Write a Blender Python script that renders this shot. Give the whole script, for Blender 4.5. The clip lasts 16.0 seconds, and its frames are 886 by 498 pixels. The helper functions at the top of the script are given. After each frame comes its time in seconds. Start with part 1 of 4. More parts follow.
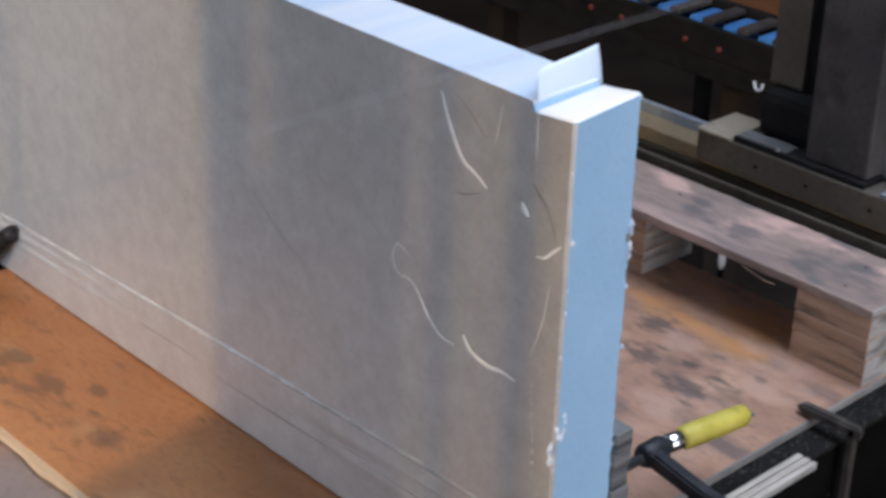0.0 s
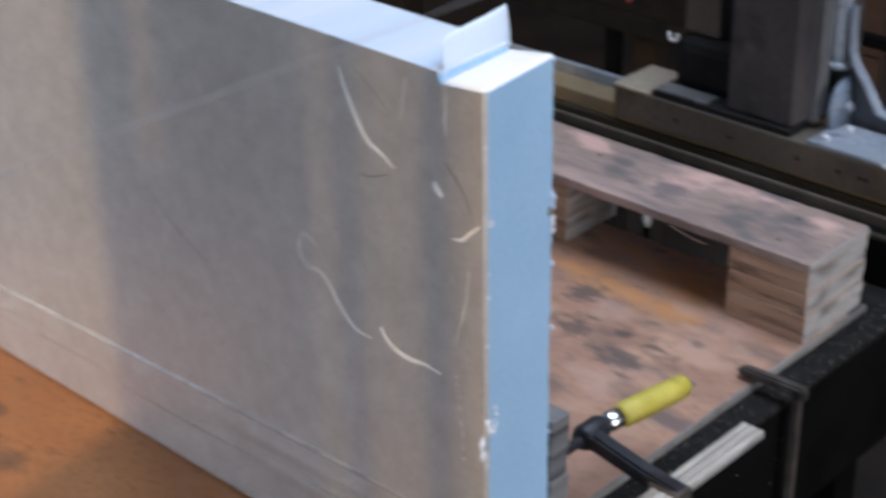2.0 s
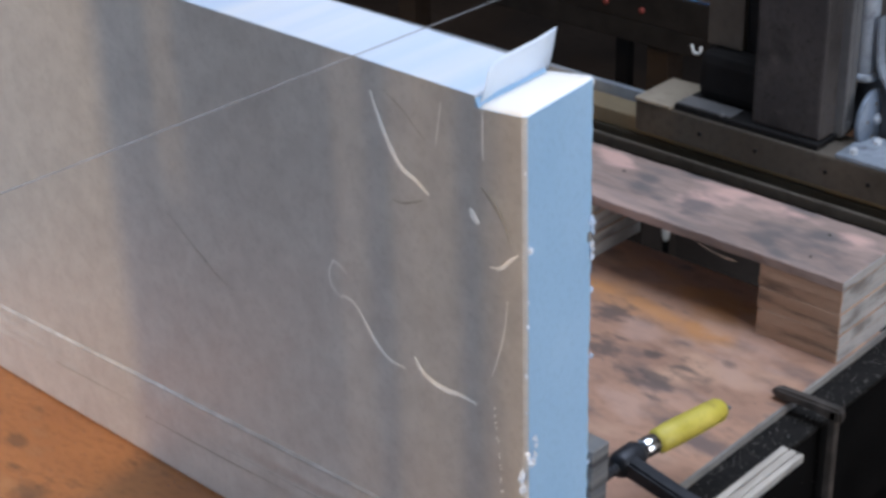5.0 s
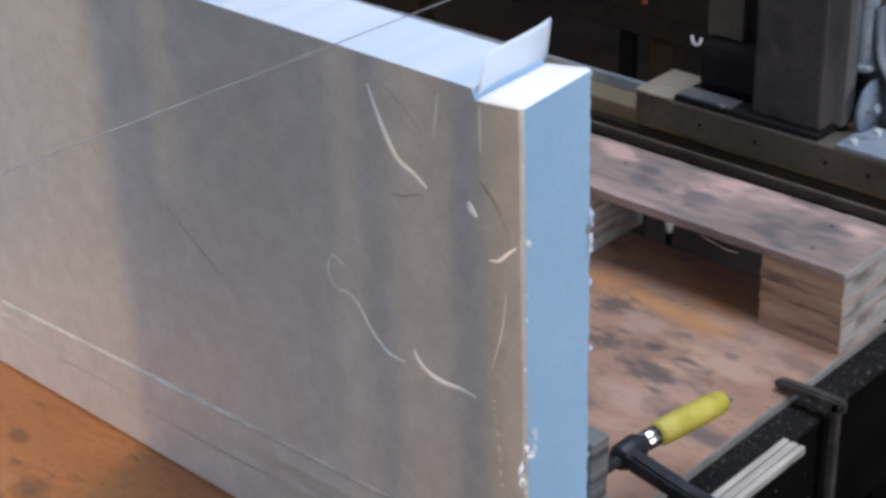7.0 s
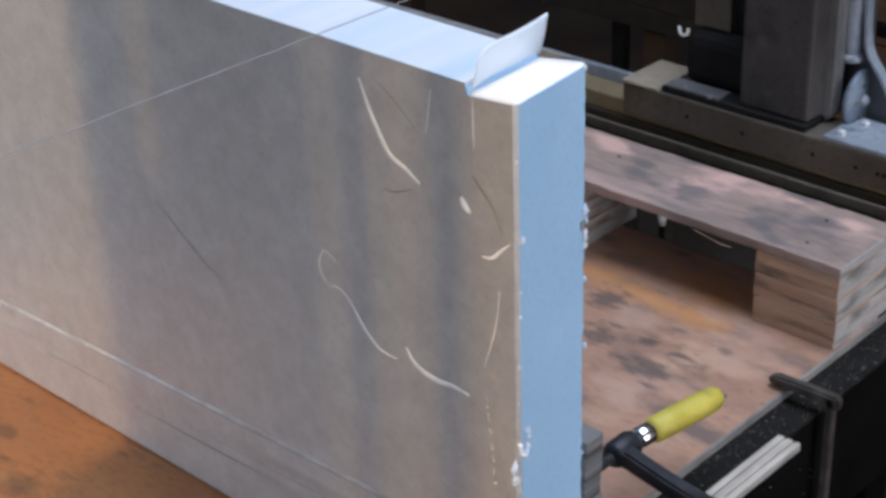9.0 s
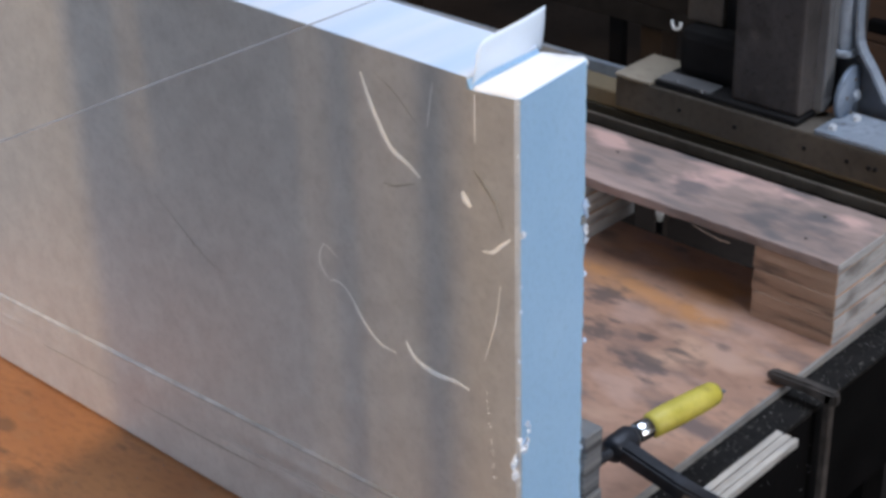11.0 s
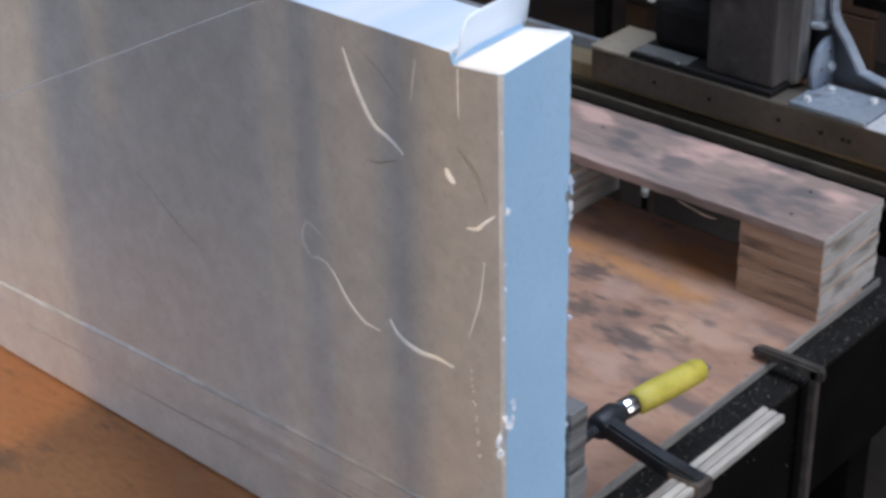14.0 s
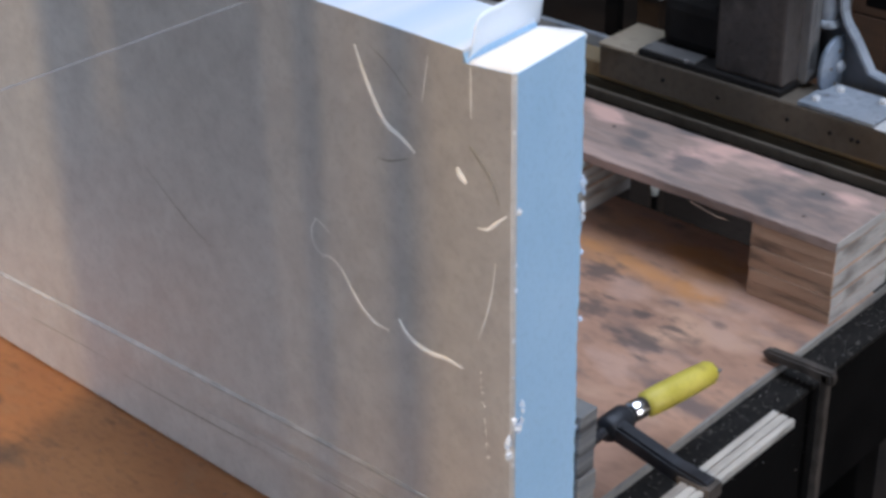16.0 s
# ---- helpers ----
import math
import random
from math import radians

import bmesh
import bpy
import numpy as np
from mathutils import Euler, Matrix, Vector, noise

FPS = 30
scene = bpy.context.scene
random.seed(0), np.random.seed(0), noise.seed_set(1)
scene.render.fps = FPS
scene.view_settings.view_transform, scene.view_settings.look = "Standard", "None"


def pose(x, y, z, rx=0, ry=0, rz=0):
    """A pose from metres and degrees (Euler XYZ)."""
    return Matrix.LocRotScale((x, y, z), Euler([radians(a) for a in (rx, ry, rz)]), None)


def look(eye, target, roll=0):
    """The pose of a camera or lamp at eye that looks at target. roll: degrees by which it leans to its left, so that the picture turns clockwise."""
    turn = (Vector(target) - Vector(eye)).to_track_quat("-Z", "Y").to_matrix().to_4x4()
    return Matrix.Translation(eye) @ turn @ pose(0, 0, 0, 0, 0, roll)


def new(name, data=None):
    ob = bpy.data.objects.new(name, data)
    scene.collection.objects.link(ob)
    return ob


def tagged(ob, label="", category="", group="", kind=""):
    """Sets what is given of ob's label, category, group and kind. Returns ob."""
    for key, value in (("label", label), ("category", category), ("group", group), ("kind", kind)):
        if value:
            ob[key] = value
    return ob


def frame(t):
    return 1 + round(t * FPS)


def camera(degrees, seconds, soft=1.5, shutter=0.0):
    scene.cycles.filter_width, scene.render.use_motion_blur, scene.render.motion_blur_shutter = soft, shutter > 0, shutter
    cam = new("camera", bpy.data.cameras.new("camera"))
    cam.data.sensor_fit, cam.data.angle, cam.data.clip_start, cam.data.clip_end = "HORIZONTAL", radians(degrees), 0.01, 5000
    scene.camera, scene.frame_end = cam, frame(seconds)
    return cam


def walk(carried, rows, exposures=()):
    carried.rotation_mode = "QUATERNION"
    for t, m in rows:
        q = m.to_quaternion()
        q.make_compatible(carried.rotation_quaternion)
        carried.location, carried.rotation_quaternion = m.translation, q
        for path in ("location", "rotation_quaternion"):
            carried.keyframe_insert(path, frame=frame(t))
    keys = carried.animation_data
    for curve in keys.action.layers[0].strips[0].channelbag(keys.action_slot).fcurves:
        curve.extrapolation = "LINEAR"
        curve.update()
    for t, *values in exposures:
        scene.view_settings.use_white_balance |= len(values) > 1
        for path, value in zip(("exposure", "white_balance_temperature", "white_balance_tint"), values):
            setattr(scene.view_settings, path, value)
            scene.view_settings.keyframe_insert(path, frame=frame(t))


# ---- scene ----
cam = camera(29.583, 16.0, soft=3.4, shutter=0.4)
PATH = [
    (0, (0.9745, -1.0897, 1.1863), (-0.3273, 0.1439, 0.3012), 1.70),
    (0.5, (0.9753, -1.0688, 1.1820), (-0.3641, 0.1224, 0.2948), 0.42),
    (1, (0.9696, -1.0462, 1.1733), (-0.3862, 0.1381, 0.3020), 0.54),
    (1.5, (0.9591, -1.0345, 1.1645), (-0.4081, 0.1172, 0.2675), -0.54),
    (1.8, (0.9198, -1.0112, 1.1544), (-0.3643, 0.2288, 0.2525), 0.64),
    (2, (0.8937, -0.9956, 1.1476), (-0.3295, 0.2897, 0.2248), -1.03),
    (2.2, (0.8732, -0.9914, 1.1477), (-0.2618, 0.3617, 0.2091), -0.70),
    (2.3, (0.8630, -0.9893, 1.1477), (-0.2516, 0.3861, 0.2172), 0.03),
    (2.4, (0.8528, -0.9872, 1.1477), (-0.2524, 0.3830, 0.2157), -0.08),
    (2.5, (0.8425, -0.9851, 1.1477), (-0.2943, 0.3554, 0.1934), -1.26),
    (2.7, (0.8344, -0.9895, 1.1469), (-0.3439, 0.3038, 0.1780), -0.94),
    (3, (0.8223, -0.9961, 1.1458), (-0.3656, 0.2990, 0.1910), -1.26),
    (3.5, (0.8243, -0.9933, 1.1457), (-0.3797, 0.2916, 0.1973), -0.90),
    (4, (0.8339, -0.9898, 1.1473), (-0.3725, 0.3182, 0.2342), -0.67),
    (4.2, (0.8345, -0.9885, 1.1470), (-0.3760, 0.3106, 0.2267), -0.92),
    (6.3, (0.8406, -0.9747, 1.1439), (-0.3857, 0.3132, 0.2287), -2.23),
    (6.5, (0.8411, -0.9734, 1.1436), (-0.3810, 0.3142, 0.2225), -2.14),
    (7, (0.8401, -0.9763, 1.1440), (-0.3885, 0.3038, 0.2209), -2.11),
    (7.5, (0.8339, -0.9769, 1.1418), (-0.3933, 0.2999, 0.2124), -1.89),
    (8, (0.8329, -0.9722, 1.1438), (-0.3958, 0.3096, 0.2232), -2.15),
    (8.5, (0.8298, -0.9666, 1.1429), (-0.3931, 0.3225, 0.2250), -2.18),
    (9, (0.8264, -0.9639, 1.1410), (-0.3907, 0.3190, 0.2069), -1.93),
    (11.5, (0.8213, -0.9689, 1.1403), (-0.3872, 0.3174, 0.1996), -1.53),
    (12, (0.8183, -0.9635, 1.1369), (-0.3813, 0.3216, 0.1833), -1.61),
    (12.5, (0.8176, -0.9586, 1.1355), (-0.3698, 0.3314, 0.1734), -1.80),
    (13, (0.8178, -0.9620, 1.1365), (-0.3706, 0.3309, 0.1794), -1.76),
    (13.5, (0.8189, -0.9604, 1.1345), (-0.3718, 0.3345, 0.1829), -1.87),
    (14, (0.8171, -0.9592, 1.1360), (-0.3723, 0.3269, 0.1710), -1.55),
    (14.5, (0.8146, -0.9602, 1.1366), (-0.3715, 0.3365, 0.1818), -1.25),
    (15, (0.8114, -0.9588, 1.1353), (-0.3668, 0.3494, 0.1863), -1.17),
    (15.5, (0.8138, -0.9595, 1.1347), (-0.3728, 0.3287, 0.1690), -1.31),
    (16, (0.8041, -0.9508, 1.1330), (-0.3887, 0.3281, 0.1626), -1.00),
]
walk(cam, [(t, look(eye, target, roll)) for t, eye, target, roll in PATH], [(0, 0.02, 6500, 18), (16, 0.02, 6500, 18)])

# ---- world, sun, large lights ----
world = bpy.data.worlds.new("sky")
scene.world = world
world.use_nodes = True
wn = world.node_tree.nodes
sky = wn.new("ShaderNodeTexSky")
sky.sky_type = "NISHITA"
sky.sun_disc = False
sky.sun_elevation = radians(28)
sky.sun_rotation = radians(100)
world.node_tree.links.new(sky.outputs[0], wn["Background"].inputs[0])
wn["Background"].inputs[1].default_value = 0.15


def area(name, size_x, size_y, power, colour, eye, target):
    lamp = bpy.data.lights.new(name, "AREA")
    lamp.shape, lamp.size, lamp.size_y, lamp.energy, lamp.color = "RECTANGLE", size_x, size_y, power, colour
    ob = new(name, lamp)
    ob.matrix_world = look(eye, target)
    return ob


area("door_daylight", 2.2, 2.2, 42, (0.60, 0.80, 1.0), (3.38, 0.2, 0.7), (0, 0.2, 0.5))
area("roof_light_daylight", 2.2, 1.4, 82, (0.72, 0.86, 1.0), (0.2, 0.85, 2.78), (0.2, 0.85, 0))
# fill light in an unseen front opening, added to brighten film and board
area("front_fill_daylight", 3.6, 1.5, 152, (0.74, 0.87, 1.0), (-0.6, -4.05, 0.85), (-0.6, 0, 0.5))
# warm source out of view, added for the orange light and sharp shade
area("added_warm_light", 0.13, 0.13, 71, (1.0, 0.67, 0.275), (-0.15, -3.2, 2.55), (-0.45, 0.0, 0.3))


# ---- materials ----
def surf(name, c1, c2, scale=6.0, rough=0.6, metal=0.0, bump=0.15, fine=90.0, c3=None, c3_scale=3.0, c3_at=0.55, c3_soft=0.08, stretch=(1, 1, 1), rough_var=0.12, aniso=0.0, coat=0.0, spec=0.5, fine_mix=0.35, c4=None, c4_scale=8.0, c4_at=0.55, stains_and_glow=()):
    m = bpy.data.materials.new(name)
    m.use_nodes = True
    n, l = m.node_tree.nodes, m.node_tree.links
    p = n["Principled BSDF"]
    tc, mp = n.new("ShaderNodeTexCoord"), n.new("ShaderNodeMapping")
    mp.inputs["Scale"].default_value = stretch
    info = n.new("ShaderNodeObjectInfo")
    shift = n.new("ShaderNodeVectorMath")
    shift.operation = "SCALE"
    shift.inputs[0].default_value = (7.0, 3.0, 5.0)
    l.new(info.outputs["Random"], shift.inputs["Scale"])
    l.new(tc.outputs["Object"], mp.inputs["Vector"])
    l.new(shift.outputs[0], mp.inputs["Location"])

    def tex(sc, detail=5.0):
        t = n.new("ShaderNodeTexNoise")
        t.inputs["Scale"].default_value, t.inputs["Detail"].default_value = sc, detail
        l.new(mp.outputs[0], t.inputs["Vector"])
        return t

    def ramp(src, a, b):
        r = n.new("ShaderNodeMapRange")
        r.inputs[1].default_value, r.inputs[2].default_value = a, b
        l.new(src, r.inputs[0])
        return r.outputs[0]

    def mix(f, a, b):
        x = n.new("ShaderNodeMix")
        x.data_type = "RGBA"
        l.new(f, x.inputs["Factor"])
        for s, v in (("A", a), ("B", b)):
            k = [i for i in x.inputs if i.name == s and i.type == "RGBA"][0]
            if isinstance(v, tuple):
                k.default_value = (*v, 1)
            else:
                l.new(v, k)
        return [o for o in x.outputs if o.type == "RGBA"][0]

    big, small = tex(scale), tex(fine, 3.0)
    col = mix(ramp(big.outputs["Fac"], 0.32, 0.68), c1, c2)
    dark = tuple(0.5 * (a + b) * 0.62 for a, b in zip(c1, c2))
    k = n.new("ShaderNodeMath")
    k.operation = "MULTIPLY"
    k.inputs[1].default_value = fine_mix
    l.new(ramp(small.outputs["Fac"], 0.48, 0.75), k.inputs[0])
    col = mix(k.outputs[0], col, dark)
    if c3:
        patch = tex(c3_scale, 7.0)
        col = mix(ramp(patch.outputs["Fac"], c3_at, c3_at + c3_soft), col, c3)
    if c4:
        worn = tex(c4_scale, 9.0)
        col = mix(ramp(worn.outputs["Fac"], c4_at, c4_at + 0.14), col, c4)
        crack = tex(c4_scale * 3.2, 9.0)
        col = mix(ramp(crack.outputs["Fac"], 0.60, 0.76), col, c3)
    for colour, strength, ragged, places in stains_and_glow:
        # ragged-edged patches placed on the piece: staining, and one sheet's painted warm glow
        warp = n.new("ShaderNodeTexNoise")
        warp.inputs["Scale"].default_value, warp.inputs["Detail"].default_value = ragged, 8.0
        drawn = n.new("ShaderNodeMapping")
        drawn.inputs["Scale"].default_value = (0.75, 1.6, 1.0)
        l.new(tc.outputs["Object"], drawn.inputs["Vector"])
        l.new(drawn.outputs[0], warp.inputs["Vector"])
        cover = None
        for sx, sy, sr in places:
            gap = n.new("ShaderNodeVectorMath")
            gap.operation = "DISTANCE"
            flat = n.new("ShaderNodeVectorMath")
            flat.operation = "MULTIPLY"
            flat.inputs[1].default_value = (1.0, 1.35, 0.0)
            l.new(tc.outputs["Object"], flat.inputs[0])
            l.new(flat.outputs[0], gap.inputs[0])
            gap.inputs[1].default_value = (sx, sy * 1.35, 0.0)
            fade = n.new("ShaderNodeMapRange")
            fade.inputs[1].default_value, fade.inputs[2].default_value = 0.0, 3.4 * sr
            fade.inputs[3].default_value, fade.inputs[4].default_value = 0.40, 0.0
            l.new(gap.outputs["Value"], fade.inputs[0])
            if cover is None:
                cover = fade.outputs[0]
            else:
                top = n.new("ShaderNodeMath")
                top.operation = "MAXIMUM"
                l.new(cover, top.inputs[0])
                l.new(fade.outputs[0], top.inputs[1])
                cover = top.outputs[0]
        both = n.new("ShaderNodeMath")
        l.new(cover, both.inputs[0])
        l.new(warp.outputs["Fac"], both.inputs[1])
        amount = n.new("ShaderNodeMath")
        amount.operation = "MULTIPLY"
        amount.inputs[1].default_value = strength
        l.new(ramp(both.outputs[0], 0.70, 0.88), amount.inputs[0])
        col = mix(amount.outputs[0], col, colour)
    l.new(col, p.inputs["Base Color"])
    l.new(ramp(big.outputs["Fac"], 0.2, 0.8), (rr := n.new("ShaderNodeMapRange")).inputs[0])
    rr.inputs[3].default_value, rr.inputs[4].default_value = max(0.02, rough - rough_var), min(1.0, rough + rough_var)
    l.new(rr.outputs[0], p.inputs["Roughness"])
    p.inputs["Metallic"].default_value = metal
    p.inputs["Specular IOR Level"].default_value = spec
    p.inputs["Coat Weight"].default_value = coat
    p.inputs["Coat Roughness"].default_value = 0.18
    if aniso:
        tg = n.new("ShaderNodeTangent")
        tg.direction_type, tg.axis = "RADIAL", "Z"
        l.new(tg.outputs[0], p.inputs["Tangent"])
        p.inputs["Anisotropic"].default_value = aniso
        p.inputs["Anisotropic Rotation"].default_value = 0.25
    if bump:
        b = n.new("ShaderNodeBump")
        b.inputs["Strength"].default_value, b.inputs["Distance"].default_value = bump, 0.002
        add = n.new("ShaderNodeMath")
        l.new(big.outputs["Fac"], add.inputs[0])
        l.new(small.outputs["Fac"], add.inputs[1])
        l.new(add.outputs[0], b.inputs["Height"])
        l.new(b.outputs[0], p.inputs["Normal"])
    return m


M = {}
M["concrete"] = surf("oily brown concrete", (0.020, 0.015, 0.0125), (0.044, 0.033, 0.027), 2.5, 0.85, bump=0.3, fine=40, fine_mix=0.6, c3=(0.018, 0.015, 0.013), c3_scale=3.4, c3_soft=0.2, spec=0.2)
M["wall"] = surf("grimy plaster", (0.30, 0.26, 0.21), (0.42, 0.37, 0.30), 1.6, 0.85, bump=0.2, c3=(0.20, 0.16, 0.12), c3_scale=0.9)
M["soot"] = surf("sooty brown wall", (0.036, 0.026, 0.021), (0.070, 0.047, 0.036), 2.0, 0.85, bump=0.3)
M["ceiling"] = surf("dull roof sheet", (0.20, 0.19, 0.18), (0.28, 0.27, 0.25), 2.0, 0.8)
M["film"] = surf("shiny metal facing film", (0.57, 0.57, 0.575), (0.65, 0.65, 0.65), 38, 0.40, 0.55, bump=0.12, fine=170, rough_var=0.06, aniso=0.7, fine_mix=0.26)
M["foam"] = surf("pale blue foam", (0.35, 0.565, 0.78), (0.40, 0.61, 0.82), 9, 0.6, bump=0.15, fine=200, fine_mix=0.18, spec=0.3)
# stretched noise paints the lamp's white bands across the bluish skin
M["foam_top"] = surf("glazed pale foam skin with light bands painted in", (0.58, 0.715, 0.89), (0.84, 0.86, 0.90), 1.0, 0.35, 0.0, bump=0.02, fine=200, fine_mix=0.06, coat=0.3, rough_var=0.05, stretch=(19, 0.5, 0.5))
M["flap"] = surf("thin pale skin", (0.70, 0.80, 0.92), (0.76, 0.84, 0.93), 9.0, 0.45, bump=0.05, fine=200, fine_mix=0.05)
M["end_skin"] = surf("bare white foam skin", (0.76, 0.75, 0.73), (0.84, 0.83, 0.81), 9, 0.5, bump=0.1, fine=200, fine_mix=0.06)
M["scratch"] = surf("torn bright foil", (0.90, 0.90, 0.90), (0.97, 0.97, 0.97), 60, 0.5, 0.0, bump=0.2)
M["seam"] = surf("pale creased film edge", (0.36, 0.36, 0.36), (0.56, 0.56, 0.56), 30, 0.55, 0.2, bump=0.5, fine_mix=0.4)
M["scuff"] = surf("dull scuff", (0.24, 0.235, 0.22), (0.33, 0.32, 0.30), 60, 0.6, bump=0.1)
M["board"] = surf("orange varnished plywood", (0.40, 0.165, 0.060), (0.52, 0.235, 0.095), 6, 0.5, bump=0.45, fine=75, c3=(0.22, 0.105, 0.05), c3_scale=9.0, c3_at=0.55, c3_soft=0.25, stretch=(0.8, 1.7, 1), coat=0.15, fine_mix=0.5, c4=(0.52, 0.27, 0.13), c4_scale=9.0, c4_at=0.56,
                 stains_and_glow=(((0.115, 0.068, 0.042), 0.6, 24.0, ((-0.208, -0.453, 0.035), (-0.291, -0.435, 0.020), (-0.159, -0.395, 0.015), (-0.043, -0.443, 0.020), (-0.105, -0.463, 0.018), (-0.324, -0.474, 0.022), (-0.212, -0.459, 0.020), (-0.405, -0.422, 0.015), (-0.036, -0.445, 0.015), (-0.145, -0.582, 0.020),)),))
# the first, orange patches paint a warm glow by the plank's opening
M["dusty"] = surf("dusty stained plywood with painted warm glow", (0.34, 0.195, 0.140), (0.50, 0.280, 0.185), 5.0, 0.5, bump=0.6, fine=60, c3=(0.20, 0.135, 0.115), c3_scale=13.0, c3_at=0.51, c3_soft=0.18, stretch=(0.8, 1.5, 1), coat=0.2, fine_mix=0.55, c4=(0.55, 0.335, 0.230), c4_scale=9.0, c4_at=0.54,
                 stains_and_glow=(((0.56, 0.255, 0.095), 0.8, 9.0, ((0.266, 0.452, 0.050), (0.330, 0.444, 0.045), (0.213, 0.451, 0.050), (0.223, 0.385, 0.050), (0.354, 0.382, 0.030),)), ((0.54, 0.345, 0.27), 0.55, 20.0, ((0.285, 0.321, 0.030), (0.370, 0.388, 0.040), (0.432, 0.334, 0.035), (0.379, 0.160, 0.030), (0.414, 0.209, 0.030),)), ((0.10, 0.080, 0.075), 0.75, 34.0, ((0.259, 0.268, 0.016), (0.357, 0.231, 0.018), (0.381, 0.279, 0.016), (0.332, 0.284, 0.012), (0.213, 0.352, 0.020), (0.387, 0.295, 0.010), (0.262, 0.259, 0.018), (0.357, 0.229, 0.022), (0.407, 0.271, 0.014), (0.407, 0.331, 0.010), (0.219, 0.325, 0.015),))))
M["board_edge"] = surf("worn raw wood edge", (0.52, 0.36, 0.22), (0.62, 0.46, 0.30), 20, 0.7, bump=0.4, stretch=(0.3, 3, 3))
M["plank"] = surf("worn painted plank", (0.27, 0.195, 0.168), (0.38, 0.275, 0.235), 10, 0.6, bump=0.7, fine=70, c3=(0.20, 0.165, 0.155), c3_scale=15.0, c3_at=0.52, c3_soft=0.2, stretch=(0.5, 2.2, 1), fine_mix=0.6, c4=(0.47, 0.33, 0.285), c4_scale=8.0, c4_at=0.57,
                 stains_and_glow=(((0.66, 0.42, 0.36), 0.9, 14.0, ((-0.036, 0.043, 0.035), (0.017, 0.041, 0.030), (0.176, 0.043, 0.035), (-0.236, 0.049, 0.030), (-0.040, 0.020, 0.035), (0.196, 0.083, 0.020),)), ((0.135, 0.122, 0.122), 0.85, 18.0, ((-0.070, -0.011, 0.030), (0.111, 0.008, 0.040), (0.184, -0.026, 0.030), (0.086, -0.036, 0.025), (-0.157, 0.013, 0.030), (0.089, 0.057, 0.025), (-0.106, 0.109, 0.030), (0.226, 0.001, 0.020),))))
# brown wood ends made grey: the doorway's cool light is in the colour
M["skylit_end"] = surf("end grain with cool sky light in its grey", (0.36, 0.355, 0.345), (0.52, 0.50, 0.48), 16, 0.75, bump=0.7, stretch=(1, 1, 4), c3=(0.20, 0.18, 0.165), c3_scale=14.0, c3_at=0.52, c3_soft=0.15)
M["old_ply"] = surf("dirty grey layered ply", (0.13, 0.135, 0.145), (0.26, 0.25, 0.235), 9, 0.75, bump=0.6, stretch=(0.6, 0.6, 14), c3=(0.06, 0.058, 0.06), c3_scale=6.0, c3_at=0.53, c3_soft=0.12)
M["ply"] = surf("plywood edge", (0.40, 0.240, 0.155), (0.54, 0.36, 0.25), 8, 0.7, bump=0.7, stretch=(1.0, 1.0, 6), c3=(0.17, 0.115, 0.085), c3_scale=9.0, c3_at=0.53, c3_soft=0.15)
M["black_steel"] = surf("oily black steel", (0.0025, 0.0024, 0.0025), (0.0065, 0.006, 0.006), 12, 0.8, 0.0, bump=0.4, fine=160, spec=0.06)
M["flange"] = surf("dusty black flange", (0.007, 0.0065, 0.006), (0.018, 0.016, 0.015), 40, 0.8, 0.0, bump=0.6, fine=260, spec=0.15, c3=(0.10, 0.092, 0.08), c3_scale=170, c3_at=0.61)
M["grey_steel"] = surf("grimy grey steel", (0.115, 0.096, 0.078), (0.175, 0.150, 0.122), 8, 0.5, 0.35, bump=0.4, c3=(0.065, 0.055, 0.045), c3_scale=9, c3_soft=0.2, fine_mix=0.6)
M["column"] = surf("dark painted column", (0.044, 0.039, 0.039), (0.080, 0.070, 0.067), 9, 0.6, 0.1, bump=0.5, fine=120, fine_mix=0.7, c3=(0.022, 0.019, 0.018), c3_scale=14, c3_at=0.52, c3_soft=0.2, c4=(0.11, 0.098, 0.088), c4_scale=30, c4_at=0.62)
M["brass"] = surf("worn tan rail", (0.28, 0.215, 0.13), (0.38, 0.30, 0.19), 9, 0.45, 0.4, bump=0.3)
M["cap"] = surf("dusty tan cap", (0.30, 0.26, 0.20), (0.40, 0.35, 0.28), 16, 0.6, 0.1, bump=0.4)
M["pale"] = surf("pale painted steel", (0.50, 0.53, 0.56), (0.62, 0.65, 0.68), 16, 0.5, 0.1, bump=0.2)
# darker than the rib: the web's shade is put into this colour
M["web"] = surf("blue-grey casting with shade painted in", (0.060, 0.072, 0.092), (0.10, 0.115, 0.14), 14, 0.5, 0.2, bump=0.3)
M["white"] = surf("dirty white enamel", (0.62, 0.62, 0.60), (0.74, 0.74, 0.72), 30, 0.5, bump=0.1)
M["olive"] = surf("oily olive metal", (0.034, 0.029, 0.020), (0.062, 0.054, 0.038), 12, 0.45, 0.3, bump=0.3)
M["alu"] = surf("cast light metal", (0.25, 0.30, 0.36), (0.37, 0.42, 0.49), 14, 0.5, 0.25, bump=0.4, fine_mix=0.55, c3=(0.15, 0.165, 0.19), c3_scale=40, c3_at=0.58, c3_soft=0.15)
M["disc"] = surf("blue-grey cover", (0.15, 0.195, 0.26), (0.22, 0.27, 0.34), 22, 0.5, 0.2, bump=0.4, fine_mix=0.6)
M["dull_alu"] = surf("dull grey alloy", (0.14, 0.14, 0.145), (0.22, 0.22, 0.225), 14, 0.5, 0.3, bump=0.3)
M["chrome"] = surf("bright steel", (0.75, 0.75, 0.75), (0.85, 0.85, 0.85), 20, 0.2, 1.0, bump=0.05, rough_var=0.06)
